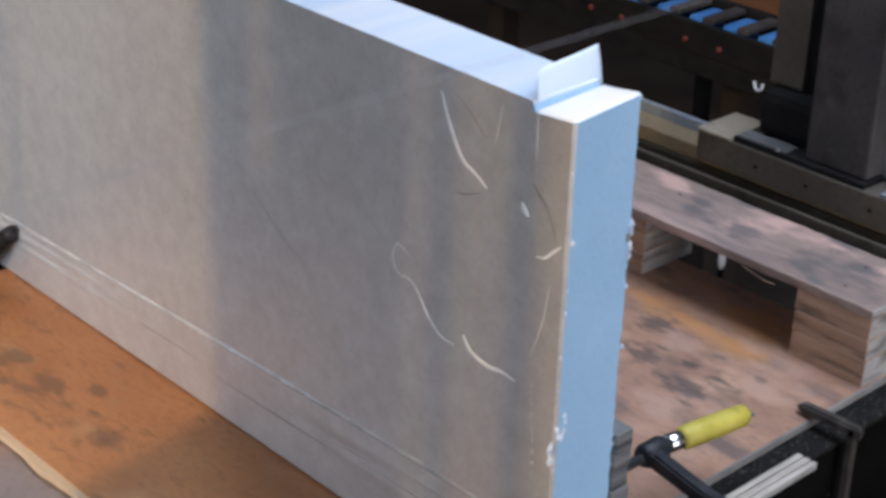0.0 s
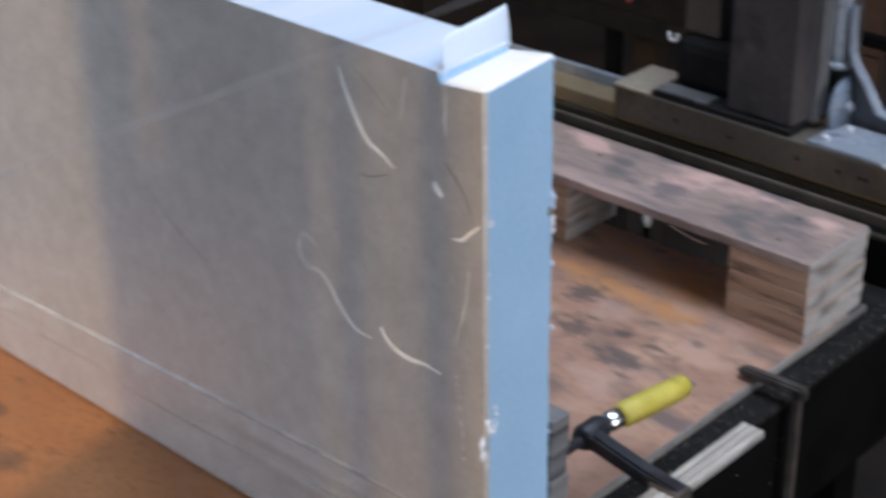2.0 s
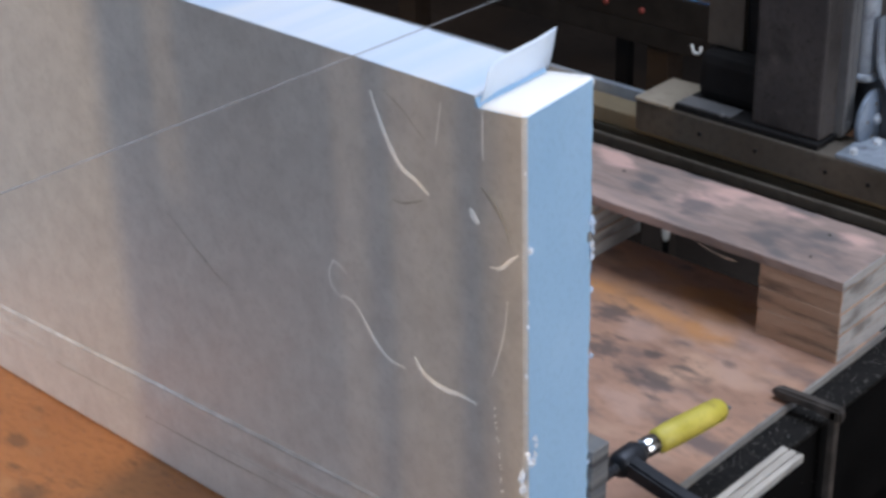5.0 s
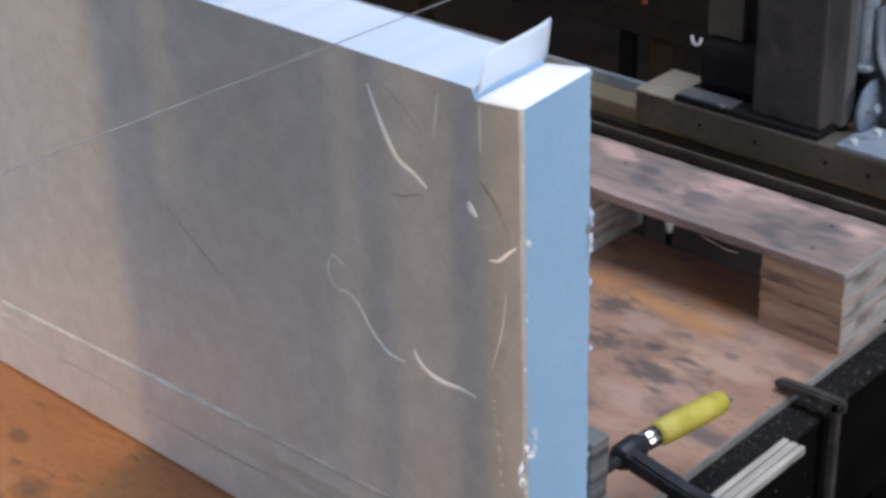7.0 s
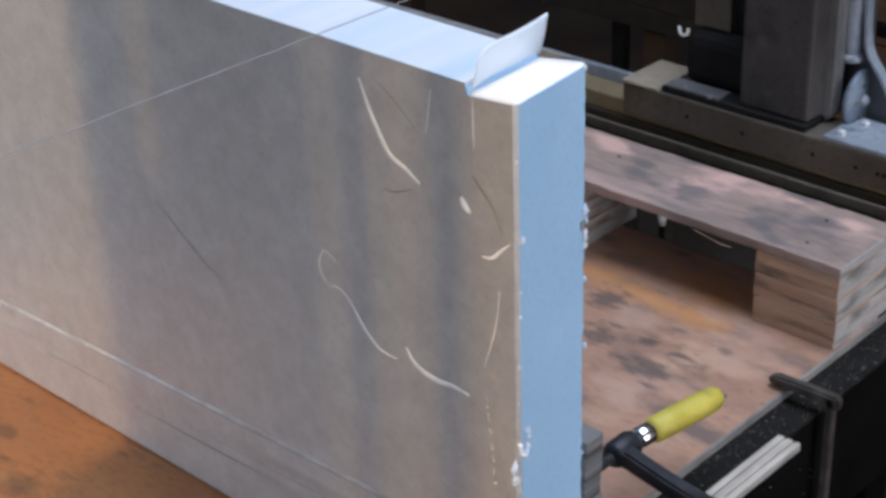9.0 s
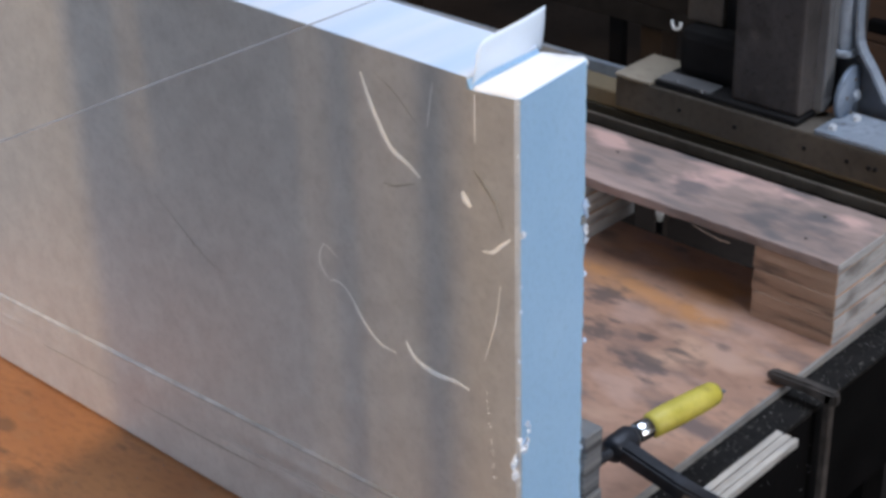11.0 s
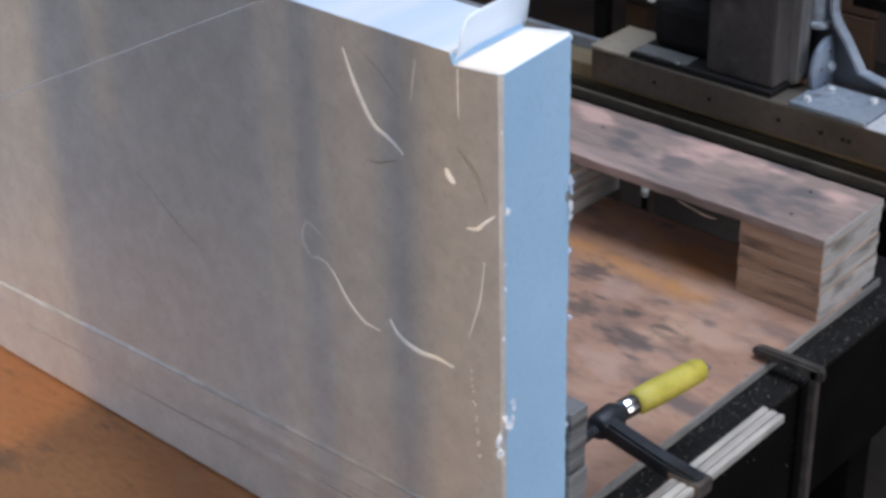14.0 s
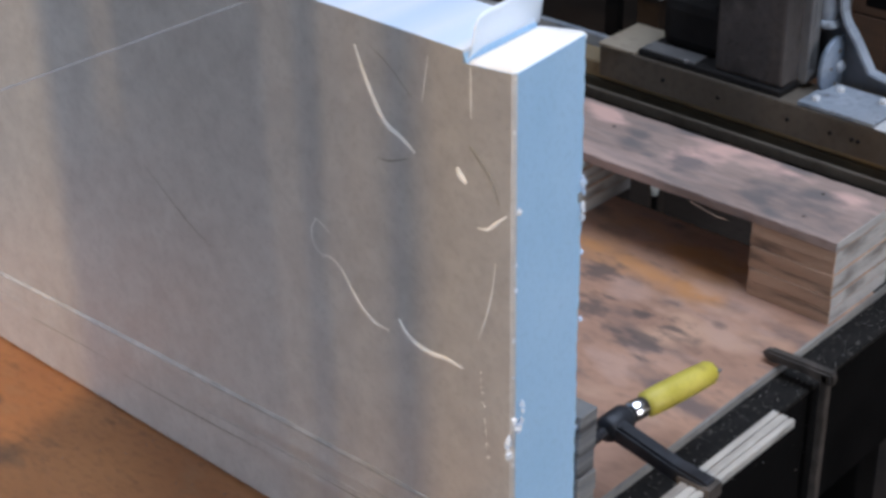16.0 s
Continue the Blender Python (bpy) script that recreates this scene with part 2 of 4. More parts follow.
M["yellow"] = surf("yellow handle", (0.50, 0.41, 0.055), (0.62, 0.51, 0.09), 25, 0.5, bump=0.25, fine=150, c3=(0.34, 0.25, 0.05), c3_scale=18, c3_at=0.56, c3_soft=0.15)
M["iron"] = surf("blackened clamp iron", (0.015, 0.016, 0.020), (0.040, 0.042, 0.050), 30, 0.45, 0.5, bump=0.4)
M["rust"] = surf("grimy clamp iron", (0.040, 0.034, 0.030), (0.11, 0.092, 0.080), 40, 0.6, 0.3, bump=0.5, c3=(0.03, 0.024, 0.02), c3_scale=30, c3_soft=0.2)
M["bar"] = surf("scuffed clamp bar", (0.38, 0.365, 0.34), (0.54, 0.52, 0.485), 20, 0.5, 0.2, bump=0.3, stretch=(3, 0.6, 3), c3=(0.24, 0.22, 0.20), c3_scale=16, c3_at=0.55, c3_soft=0.15)
M["packing"] = surf("weathered packing wood", (0.16, 0.155, 0.15), (0.30, 0.285, 0.265), 14, 0.7, bump=0.5, stretch=(5, 1, 0.6), c3=(0.10, 0.10, 0.11), c3_scale=9)
M["blue"] = surf("blue plastic", (0.03, 0.16, 0.50), (0.07, 0.28, 0.66), 20, 0.35, bump=0.1)
M["red"] = surf("dull red cap", (0.13, 0.022, 0.02), (0.20, 0.04, 0.035), 20, 0.6, bump=0.1)
M["rubber"] = surf("black rubber", (0.009, 0.0085, 0.009), (0.019, 0.018, 0.018), 20, 0.75, bump=0.2, spec=0.15)
M["old_wood"] = surf("old brown wood", (0.055, 0.028, 0.016), (0.090, 0.048, 0.027), 8, 0.7, bump=0.4, stretch=(0.5, 4, 4))
M["warm_wood"] = surf("aged orange-brown wood", (0.13, 0.060, 0.028), (0.21, 0.10, 0.048), 8, 0.7, bump=0.4, stretch=(0.5, 4, 4), c3=(0.05, 0.028, 0.018), c3_scale=6)
M["grey_panel"] = surf("grey painted panel", (0.20, 0.17, 0.165), (0.30, 0.25, 0.24), 6, 0.6, bump=0.3, c3=(0.34, 0.22, 0.18), c3_scale=5, c3_at=0.56)
M["wire"] = surf("cutting wire", (0.22, 0.22, 0.23), (0.29, 0.29, 0.30), 40, 0.5, 0.4, bump=0.0)
M["glass"] = bpy.data.materials.new("window glass")
M["glass"].use_nodes = True
_g = M["glass"].node_tree.nodes["Principled BSDF"].inputs
_g["Transmission Weight"].default_value, _g["Roughness"].default_value, _g["IOR"].default_value = 1.0, 0.03, 1.05


# ---- mesh helpers ----
def part(name, bm, material, parent=None, label="", smooth=False):
    me = bpy.data.meshes.new(name)
    bm.to_mesh(me)
    bm.free()
    me.materials.append(material)
    if smooth:
        me.polygons.foreach_set("use_smooth", [True] * len(me.polygons))
    ob = new(name, me)
    if parent:
        ob.parent = parent
    return tagged(ob, label)


def thing(name, x, y, z, label, category, group="", kind=""):
    ob = new(name)
    ob.location = (x, y, z)
    ob.empty_display_size = 0.05
    return tagged(ob, label, category, group, kind)


def box(x0, x1, y0, y1, z0, z1, bevel=0.0, seg=2, bm=None):
    bm = bm or bmesh.new()
    m = Matrix.Translation(((x0 + x1) / 2, (y0 + y1) / 2, (z0 + z1) / 2)) @ Matrix.Diagonal((x1 - x0, y1 - y0, z1 - z0, 1))
    made = bmesh.ops.create_cube(bm, size=1.0, matrix=m)["verts"]
    if bevel:
        edges = list({e for v in made for e in v.link_edges})
        bmesh.ops.bevel(bm, geom=edges, offset=bevel, segments=seg, affect="EDGES", profile=0.6)
    return bm


def lathe(profile, a, b, sides=24, bm=None):
    """Turned solid along a to b; profile rows are (share of the length, radius)."""
    bm = bm or bmesh.new()
    a, b = Vector(a), Vector(b)
    turn = (b - a).to_track_quat("Z", "Y").to_matrix()
    rings = []
    for s, r in profile:
        rings.append([bm.verts.new(a + (b - a) * s + turn @ Vector((r * math.cos(k * math.tau / sides), r * math.sin(k * math.tau / sides), 0))) for k in range(sides)])
    for p, q in zip(rings, rings[1:]):
        for k in range(sides):
            bm.faces.new((p[k], p[(k + 1) % sides], q[(k + 1) % sides], q[k]))
    bm.faces.new(rings[0][::-1])
    bm.faces.new(rings[-1])
    bmesh.ops.recalc_face_normals(bm, faces=bm.faces)
    return bm


def rod(a, b, r, sides=20, bm=None):
    return lathe(((0, r * 0.9), (0.02, r), (0.98, r), (1, r * 0.9)), a, b, sides, bm)


def prism(outline, lo, hi, axis="y", bevel=0.0):
    """A flat outline of pairs given thickness along an axis."""
    bm = bmesh.new()
    put = {"y": lambda u, v, w: (u, w, v), "z": lambda u, v, w: (u, v, w), "x": lambda u, v, w: (w, u, v)}[axis]
    low = [bm.verts.new(put(u, v, lo)) for u, v in outline]
    high = [bm.verts.new(put(u, v, hi)) for u, v in outline]
    bm.faces.new(low)
    bm.faces.new(high[::-1])
    for k in range(len(outline)):
        j = (k + 1) % len(outline)
        bm.faces.new((low[j], low[k], high[k], high[j]))
    bmesh.ops.recalc_face_normals(bm, faces=bm.faces)
    if bevel:
        bmesh.ops.bevel(bm, geom=list(bm.edges), offset=bevel, segments=2, affect="EDGES")
    return bm


def sweep(points, r, sides=10, bm=None, flat=None):
    """A round strand along points, with rounded tips; flat squeezes it along an axis vector."""
    bm = bm or bmesh.new()
    pts = [Vector(p) for p in points]
    rings = []
    for k, p in enumerate(pts):
        d = (pts[min(k + 1, len(pts) - 1)] - pts[max(k - 1, 0)]).normalized()
        q = d.to_track_quat("Z", "Y").to_matrix()
        rr = r[k] if isinstance(r, (list, tuple)) else r
        ring = []
        for j in range(sides):
            o = q @ Vector((rr * math.cos(j * math.tau / sides), rr * math.sin(j * math.tau / sides), 0))
            if flat:
                o -= Vector(flat) * o.dot(Vector(flat)) * 0.7
            ring.append(bm.verts.new(p + o))
        rings.append(ring)
    for p, q in zip(rings, rings[1:]):
        for k in range(sides):
            bm.faces.new((p[k], p[(k + 1) % sides], q[(k + 1) % sides], q[k]))
    bm.faces.new(rings[0][::-1])
    bm.faces.new(rings[-1])
    bmesh.ops.recalc_face_normals(bm, faces=bm.faces)
    return bm


def curve_points(points, steps=6):
    """Catmull-Rom through the points."""
    p = [Vector(q) for q in points]
    p = [p[0] * 2 - p[1]] + p + [p[-1] * 2 - p[-2]]
    out = []
    for k in range(1, len(p) - 2):
        a, b, c, d = p[k - 1 : k + 3]
        for s in range(steps):
            t = s / steps
            out.append(0.5 * (2 * b + (c - a) * t + (2 * a - 5 * b + 4 * c - d) * t * t + (3 * b - a - 3 * c + d) * t ** 3))
    return out + [p[-2]]


def structure(name, bm, material, label):
    return tagged(part(name, bm, material), label, name.split("_")[0], kind="structure")


# ---- large structure ----
FLOOR = -0.85
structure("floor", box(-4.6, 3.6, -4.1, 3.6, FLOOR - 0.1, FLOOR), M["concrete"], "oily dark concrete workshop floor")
# opening left for the added front fill light
front = box(-4.6, -2.4, -4.3, -4.1, FLOOR, 2.8)
box(1.2, 3.6, -4.3, -4.1, FLOOR, 2.8, bm=front)
box(-2.4, 1.2, -4.3, -4.1, FLOOR, 0.08, bm=front)
box(-2.4, 1.2, -4.3, -4.1, 1.62, 2.8, bm=front)
structure("wall_front", front, M["wall"], "grimy beige plaster wall with an added unseen window")
structure("wall_left", box(-4.8, -4.6, -4.1, 3.6, FLOOR, 2.8), M["wall"], "grimy beige plaster workshop wall")


def wall_with_hole(y0, y1, z0, z1, x0, x1, oy0, oy1, oz0, oz1):
    bm = box(x0, x1, y0, oy0, z0, z1)
    box(x0, x1, oy1, y1, z0, z1, bm=bm)
    box(x0, x1, oy0, oy1, oz1, z1, bm=bm)
    if oz0 > z0:
        box(x0, x1, oy0, oy1, z0, oz0, bm=bm)
    return bm


structure("wall_right", wall_with_hole(-4.1, 3.4, FLOOR, 2.8, 3.4, 3.6, -0.9, 1.3, FLOOR, 1.8), M["wall"], "grimy plaster wall with a wide doorway")
ceil = box(-4.6, 3.6, -4.1, 0.15, 2.8, 2.9)
box(-4.6, 3.6, 1.55, 3.4, 2.8, 2.9, bm=ceil)
box(-4.6, -0.9, 0.15, 1.55, 2.8, 2.9, bm=ceil)
box(1.3, 3.6, 0.15, 1.55, 2.8, 2.9, bm=ceil)
structure("ceiling", ceil, M["ceiling"], "dull grey sheet roof with a roof light")

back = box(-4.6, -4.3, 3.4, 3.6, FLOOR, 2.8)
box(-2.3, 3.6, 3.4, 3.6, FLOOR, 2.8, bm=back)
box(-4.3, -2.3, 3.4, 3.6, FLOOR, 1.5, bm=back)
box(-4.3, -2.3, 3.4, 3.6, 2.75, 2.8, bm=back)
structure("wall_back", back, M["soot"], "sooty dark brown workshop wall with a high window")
win = thing("window_1", -3.3, 3.5, 1.5, "high steel-framed workshop window", "window", kind="structure")
for x in (-4.3, -3.95, -3.62, -3.30, -3.05, -2.75, -2.34):
    part("mullion", box(x + 3.3, x + 3.34 + 0.05 * (x > -3.4), -0.05, 0.05, 0.0, 1.25, 0.006), M["wall"], win)


# ---- the clamped block ----
def make_block():
    block = thing("foam_block", 0, 0, 0, "big pale blue block faced with scratched shiny metal film", "block")
    L, T = 1.34, 0.0925

    def end_height(x, y):
        """The bare end rises towards its corner and its far side."""
        f = max(0.0, (x + 0.052) / 0.052)
        return 0.5965 + f * (0.0045 + 0.0075 * y / T) + (1 - f) * 0.004 * y / T

    bm = prism([(-L, 0.002), (0.0, 0.002), (0.0, 0.597), (-0.052, 0.596), (-0.056, 0.605), (-L, 0.612)], 0.0002, T, "y")
    for v in bm.verts:
        if v.co.x > -0.054 and v.co.z > 0.5:
            v.co.z = end_height(v.co.x, v.co.y)
    corner = [e for e in bm.edges if all(v.co.x > -0.001 for v in e.verts) and abs(e.verts[0].co.y - e.verts[1].co.y) < 1e-5]
    bmesh.ops.bevel(bm, geom=[e for e in corner if e.verts[0].co.y < 0.01], offset=0.0032, segments=3, affect="EDGES")
    bmesh.ops.bevel(bm, geom=[e for e in bm.edges if all(v.co.x > -0.001 and v.co.y > 0.09 for v in e.verts)], offset=0.0016, segments=1, affect="EDGES")
    tall = [e for e in bm.edges if all(v.co.x > -0.02 for v in e.verts) and abs(e.verts[0].co.z - e.verts[1].co.z) > 0.4]
    bmesh.ops.subdivide_edges(bm, edges=tall, cuts=110)
    for v in bm.verts:
        if v.co.x > -0.007 and 0.01 < v.co.z < 0.594:
            back = v.co.y > 0.08
            rag = noise.noise(Vector((v.co.z * 95, v.co.y * 60, 3.0))) + 0.6 * noise.noise(Vector((v.co.z * 300, v.co.y * 80, 7.0)))
            v.co.y += (0.0015 if back else 0.0003) * rag
    part("core", bm, M["foam"], block, "pale bluish foam core")
    part("top_skin", prism([(-L, 0.612), (-L, 0.6145), (-0.30, 0.6095), (-0.056, 0.6075), (-0.056, 0.605)], 0.0, T, "y"), M["foam_top"], block, "smooth glossy pale top skin with painted light bands")
    # bare white end, rounded over towards the film and the cut end
    bm = bmesh.new()
    low, high = [], []
    for i in range(13):
        x = -0.0515 + 0.0514 * i / 12
        a, b = [], []
        for k in range(17):
            y = 0.0004 + (T - 0.0002) * (k / 16) ** 1.5
            roll = 0.0035 * max(0.0, 1 - y / 0.006) ** 2 + 0.0030 * max(0.0, 1 + x / 0.006) ** 2
            z = end_height(x, y) + 0.0022 - roll + 0.0004 * noise.noise(Vector((x * 120, y * 120, 0)))
            a.append(bm.verts.new((x, y, end_height(x, y) - 0.0045)))
            b.append(bm.verts.new((x, y, z)))
        low.append(a)
        high.append(b)
    for i in range(12):
        for k in range(16):
            bm.faces.new((high[i][k], high[i + 1][k], high[i + 1][k + 1], high[i][k + 1]))
        bm.faces.new((low[i][0], low[i + 1][0], high[i + 1][0], high[i][0]))
        bm.faces.new((low[i + 1][16], low[i][16], high[i][16], high[i + 1][16]))
    for k in range(16):
        bm.faces.new((low[12][k], low[12][k + 1], high[12][k + 1], high[12][k]))
        bm.faces.new((low[0][k + 1], low[0][k], high[0][k], high[0][k + 1]))
    bmesh.ops.recalc_face_normals(bm, faces=bm.faces)
    part("end_skin", bm, M["end_skin"], block, "bare white top by the flap", smooth=True)
    # facing film with a gently uneven surface, wrapped over the rounded corner with a ragged edge
    bm = bmesh.new()
    nz = 150
    xs = [-L + (L - 0.060) * i / 110 for i in range(111)] + [-0.0562, -0.0558, -0.050, -0.040, -0.030, -0.020, -0.012, -0.005] + [-0.0032 + 0.00064 * i for i in range(6)]
    grid = []
    for x in xs:
        top = 0.6143 - 0.007 * (x + L) / 1.284 if x < -0.056 else end_height(x, 0.0) + 0.0006
        col = []
        for k in range(nz + 1):
            z = 0.068 + (top - 0.068) * k / nz
            w = 0.0004 * noise.noise(Vector((x * 3, 0, z * 2)))
            reach = 0.99 + 0.08 * noise.noise(Vector((z * 70, 0, 5.0))) + 0.05 * noise.noise(Vector((z * 240, 0, 9.0)))
            turn = max(0.0, (x + 0.0032) / 0.0032) * 1.5 * reach
            px = x if x < -0.0032 else -0.0032 + 0.0033 * math.sin(turn)
            py = (-0.0008 + w) * (1 - 0.5 * turn) + (0.0 if x < -0.0032 else 0.0033 * (1 - math.cos(turn)))
            col.append(bm.verts.new((px, py, z)))
        grid.append(col)
    for i in range(len(xs) - 1):
        for k in range(nz):
            bm.faces.new((grid[i][k], grid[i + 1][k], grid[i + 1][k + 1], grid[i][k + 1]))
    bmesh.ops.recalc_face_normals(bm, faces=bm.faces)
    part("facing_film", bm, M["film"], block, "scratched shiny metal facing film", smooth=True)
    nx = 134
    # lapped lower strip with creases running to the clamp
    bm = bmesh.new()
    rows = 26
    cols = []
    for i in range(nx + 1):
        x = -L + L * i / nx
        ztop = 0.076 + 0.046 * min(1.0, (x + L) / 1.15) ** 0.6 if x > -1.30 else 0.075
        pinch = math.exp(-((x + 1.09) / 0.22) ** 2)
        col = []
        for k in range(rows + 1):
            f = k / rows
            z = 0.003 + (ztop - 0.003) * f
            fold = (0.0003 + 0.003 * pinch) * (math.exp(-((f - 0.80) / 0.06) ** 2) + math.exp(-((f - 0.60 + 0.08 * (x + 1.0)) / 0.05) ** 2))
            fold += 0.0005 * noise.noise(Vector((x * 5, f * 3, 1.0)))
            col.append(bm.verts.new((min(x, -0.0012), -0.0016 - fold + (0.0022 if x > -0.003 else 0.0), z)))
        cols.append(col)
    for i in range(nx):
        for k in range(rows):
            bm.faces.new((cols[i][k], cols[i + 1][k], cols[i + 1][k + 1], cols[i][k + 1]))
    bmesh.ops.recalc_face_normals(bm, faces=bm.faces)
    part("lower_strip", bm, M["film"], block, "creased shiny lower film strip", smooth=True)
    bm = bmesh.new()
    prev = None
    for k in range(161):
        x = -1.29 + 1.289 * k / 160
        z = 0.0770 + 0.046 * min(1.0, (x + L) / 1.15) ** 0.6
        wide = 0.0034 + 0.0012 * noise.noise(Vector((x * 40, 0, 2.0)))
        row = [bm.verts.new(p) for p in ((x, -0.0006, z + wide), (x, -0.0019, z + 0.2 * wide), (x, -0.0026, z - 0.6 * wide), (x, -0.0016, z - wide))]
        if prev:
            for a in range(3):
                bm.faces.new((prev[a], prev[a + 1], row[a + 1], row[a]))
        prev = row
    bmesh.ops.recalc_face_normals(bm, faces=bm.faces)
    part("seam", bm, M["seam"], block, "pale lapped seam", True)
    for kind, x0, x1, share, bend in (("scuff", -1.02, -0.62, 0.60, 0.0), ("scuff", -0.60, -0.34, 0.52, 0.03), ("scuff", -0.30, -0.02, 0.62, -0.02), ("seam", -0.52, -0.10, 0.66, 0.02), ("seam", -0.26, -0.004, 0.80, 0.0), ("seam", -1.06, -0.75, 0.78, -0.04)):
        row = []
        for k in range(25):
            x = x0 + (x1 - x0) * k / 24
            zt = 0.076 + 0.046 * min(1.0, (x + L) / 1.15) ** 0.6
            row.append((x, -0.0021, zt * (share + bend * k / 24 + 0.02 * noise.noise(Vector((x * 9, share, 0))))))
        part("crease", sweep(row, [0.0011 * (0.15 + math.sin(math.pi * k / 24)) for k in range(25)], 6, flat=(0, 1.15, 0)), M[kind], block, "fine crease in the film", True)
    # torn flap standing across the thickness, hinged on its lower edge
    bm = bmesh.new()
    rings = []
    for j in range(15):
        v = j / 14
        ring = []
        for k in range(9):
            f = k / 8
            h = 0.037 + 0.002 * v - 0.009 * max(0.0, 1 - v / 0.12) ** 2
            ring.append((0.0025 * math.sin(2.6 * f) * (1 - 0.6 * v) - 0.0008 * math.sin(7 * v), 0.100 * v + (0.004 + 0.002 * (1 - v) ** 4 * f) * f, 0.003 * v + h * f))
        rings.append(ring)
    fr = [[bm.verts.new(p) for p in r] for r in rings]
    bk = [[bm.verts.new((p[0] - 0.0007, p[1], p[2])) for p in r] for r in rings]
    for j in range(14):
        for k in range(8):
            bm.faces.new((fr[j][k], fr[j + 1][k], fr[j + 1][k + 1], fr[j][k + 1]))
            bm.faces.new((bk[j][k], bk[j][k + 1], bk[j + 1][k + 1], bk[j + 1][k]))
        for k in (0, 8):
            bm.faces.new((fr[j][k], bk[j][k], bk[j + 1][k], fr[j + 1][k]))
    for k in range(8):
        for j in (0, 14):
            bm.faces.new((fr[j][k], fr[j][k + 1], bk[j][k + 1], bk[j][k]))
    bmesh.ops.recalc_face_normals(bm, faces=bm.faces)
    flap = part("flap", bm, M["flap"], block, "thin pale skin flap standing up", smooth=True)
    flap.location = (-0.054, 0.003, 0.5975)
    # bright scratches in the film
    for pts, w in (
        (((-0.183, 0.580), (-0.175, 0.560), (-0.165, 0.540), (-0.149, 0.516), (-0.130, 0.507), (-0.113, 0.497)), 0.0032),
        (((-0.214, 0.343), (-0.205, 0.330), (-0.192, 0.314), (-0.174, 0.301), (-0.153, 0.299)), 0.0022),
        (((-0.139, 0.317), (-0.133, 0.308), (-0.122, 0.300), (-0.099, 0.296), (-0.080, 0.298), (-0.060, 0.296)), 0.0034),
        (((-0.040, 0.448), (-0.028, 0.451), (-0.018, 0.461), (-0.008, 0.470)), 0.0020),
        (((-0.063, 0.499), (-0.059, 0.492), (-0.053, 0.487)), 0.0045),
        (((-0.246, 0.386), (-0.253, 0.372), (-0.251, 0.357), (-0.240, 0.347)), 0.0010),
        (((-0.240, 0.347), (-0.232, 0.350), (-0.220, 0.347), (-0.212, 0.338)), 0.0011),
        (((-0.250, 0.385), (-0.240, 0.384), (-0.228, 0.377)), 0.0007),
        (((-0.095, 0.592), (-0.099, 0.570), (-0.103, 0.548)), 0.0007),
        (((-0.047, 0.595), (-0.047, 0.575), (-0.047, 0.550)), 0.0009),
        (((-0.020, 0.420), (-0.026, 0.380), (-0.040, 0.335)), 0.0007),
    ):
        c = curve_points([(x, -0.0014, z) for x, z in pts])
        n = len(c)
        r = [0.82 * w * (0.25 + 0.75 * math.sin(math.pi * min(0.96, max(0.04, k / (n - 1)))) ** 0.6) for k in range(n)]
        part("scratch", sweep(c, r, 8, flat=(0, 1, 0)), M["scratch"], block, "bright torn scratch", smooth=True)
    for pts, w in (
        (((-0.050, 0.524), (-0.040, 0.515), (-0.026, 0.500), (-0.016, 0.478)), 0.0018),
        (((-0.160, 0.478), (-0.145, 0.479), (-0.120, 0.489)), 0.0009),
        (((-0.510, 0.358), (-0.470, 0.330), (-0.440, 0.310), (-0.410, 0.296)), 0.0006),
        (((-0.165, 0.585), (-0.140, 0.570), (-0.116, 0.549)), 0.0006),
    ):
        c = curve_points([(x, -0.0013, z) for x, z in pts])
        n = len(c)
        part("scuff", sweep(c, [w * (0.3 + 0.7 * math.sin(math.pi * k / (n - 1))) for k in range(n)], 8, flat=(0, 1, 0)), M["scuff"], block, "dull dark scuff", smooth=True)
    # crumbs torn out along the cut corners
    rng = random.Random(4)
    for x, y, z, s in ((0.001, 0.091, 0.472, 0.006), (0.001, 0.092, 0.462, 0.004), (0.001, 0.091, 0.446, 0.006), (0.001, 0.091, 0.436, 0.004), (0.001, 0.006, 0.254, 0.006), (0.001, 0.010, 0.260, 0.004), (0.000, 0.001, 0.264, 0.0045), (-0.003, -0.002, 0.243, 0.0065), (-0.006, -0.002, 0.236, 0.005), (0.002, 0.004, 0.476, 0.004), (0.002, 0.010, 0.279, 0.004), (0.001, 0.012, 0.270, 0.003), (0.001, 0.002, 0.425, 0.002), (0.001, 0.002, 0.40, 0.0025), (0.001, 0.093, 0.33, 0.003), (0.000, 0.093, 0.40, 0.003), (0.000, 0.093, 0.21, 0.004), (-0.001, 0.001, 0.55, 0.002), (-0.001, 0.001, 0.35, 0.003), (-0.001, 0.001, 0.31, 0.002), (-0.004, -0.001, 0.225, 0.006), (-0.002, 0.002, 0.215, 0.004)):
        bm = bmesh.new()
        bmesh.ops.create_icosphere(bm, subdivisions=2, radius=s * 0.7, matrix=Matrix.Translation((x, y, z)) @ Matrix.Diagonal((0.6, 0.7, 1.3, 1)))
        for v in bm.verts:
            v.co += Vector((rng.uniform(-1, 1), rng.uniform(-1, 1), rng.uniform(-1, 1))) * s * 0.35
        part("crumb", bm, M["foam_top"], block, "loose pale torn crumb")
    for k in range(14):
        z = 0.300 - 0.0075 * k * rng.uniform(0.9, 1.1) + rng.uniform(-0.001, 0.001)
        x = -0.038 + 0.0007 * k + rng.uniform(-0.001, 0.001)
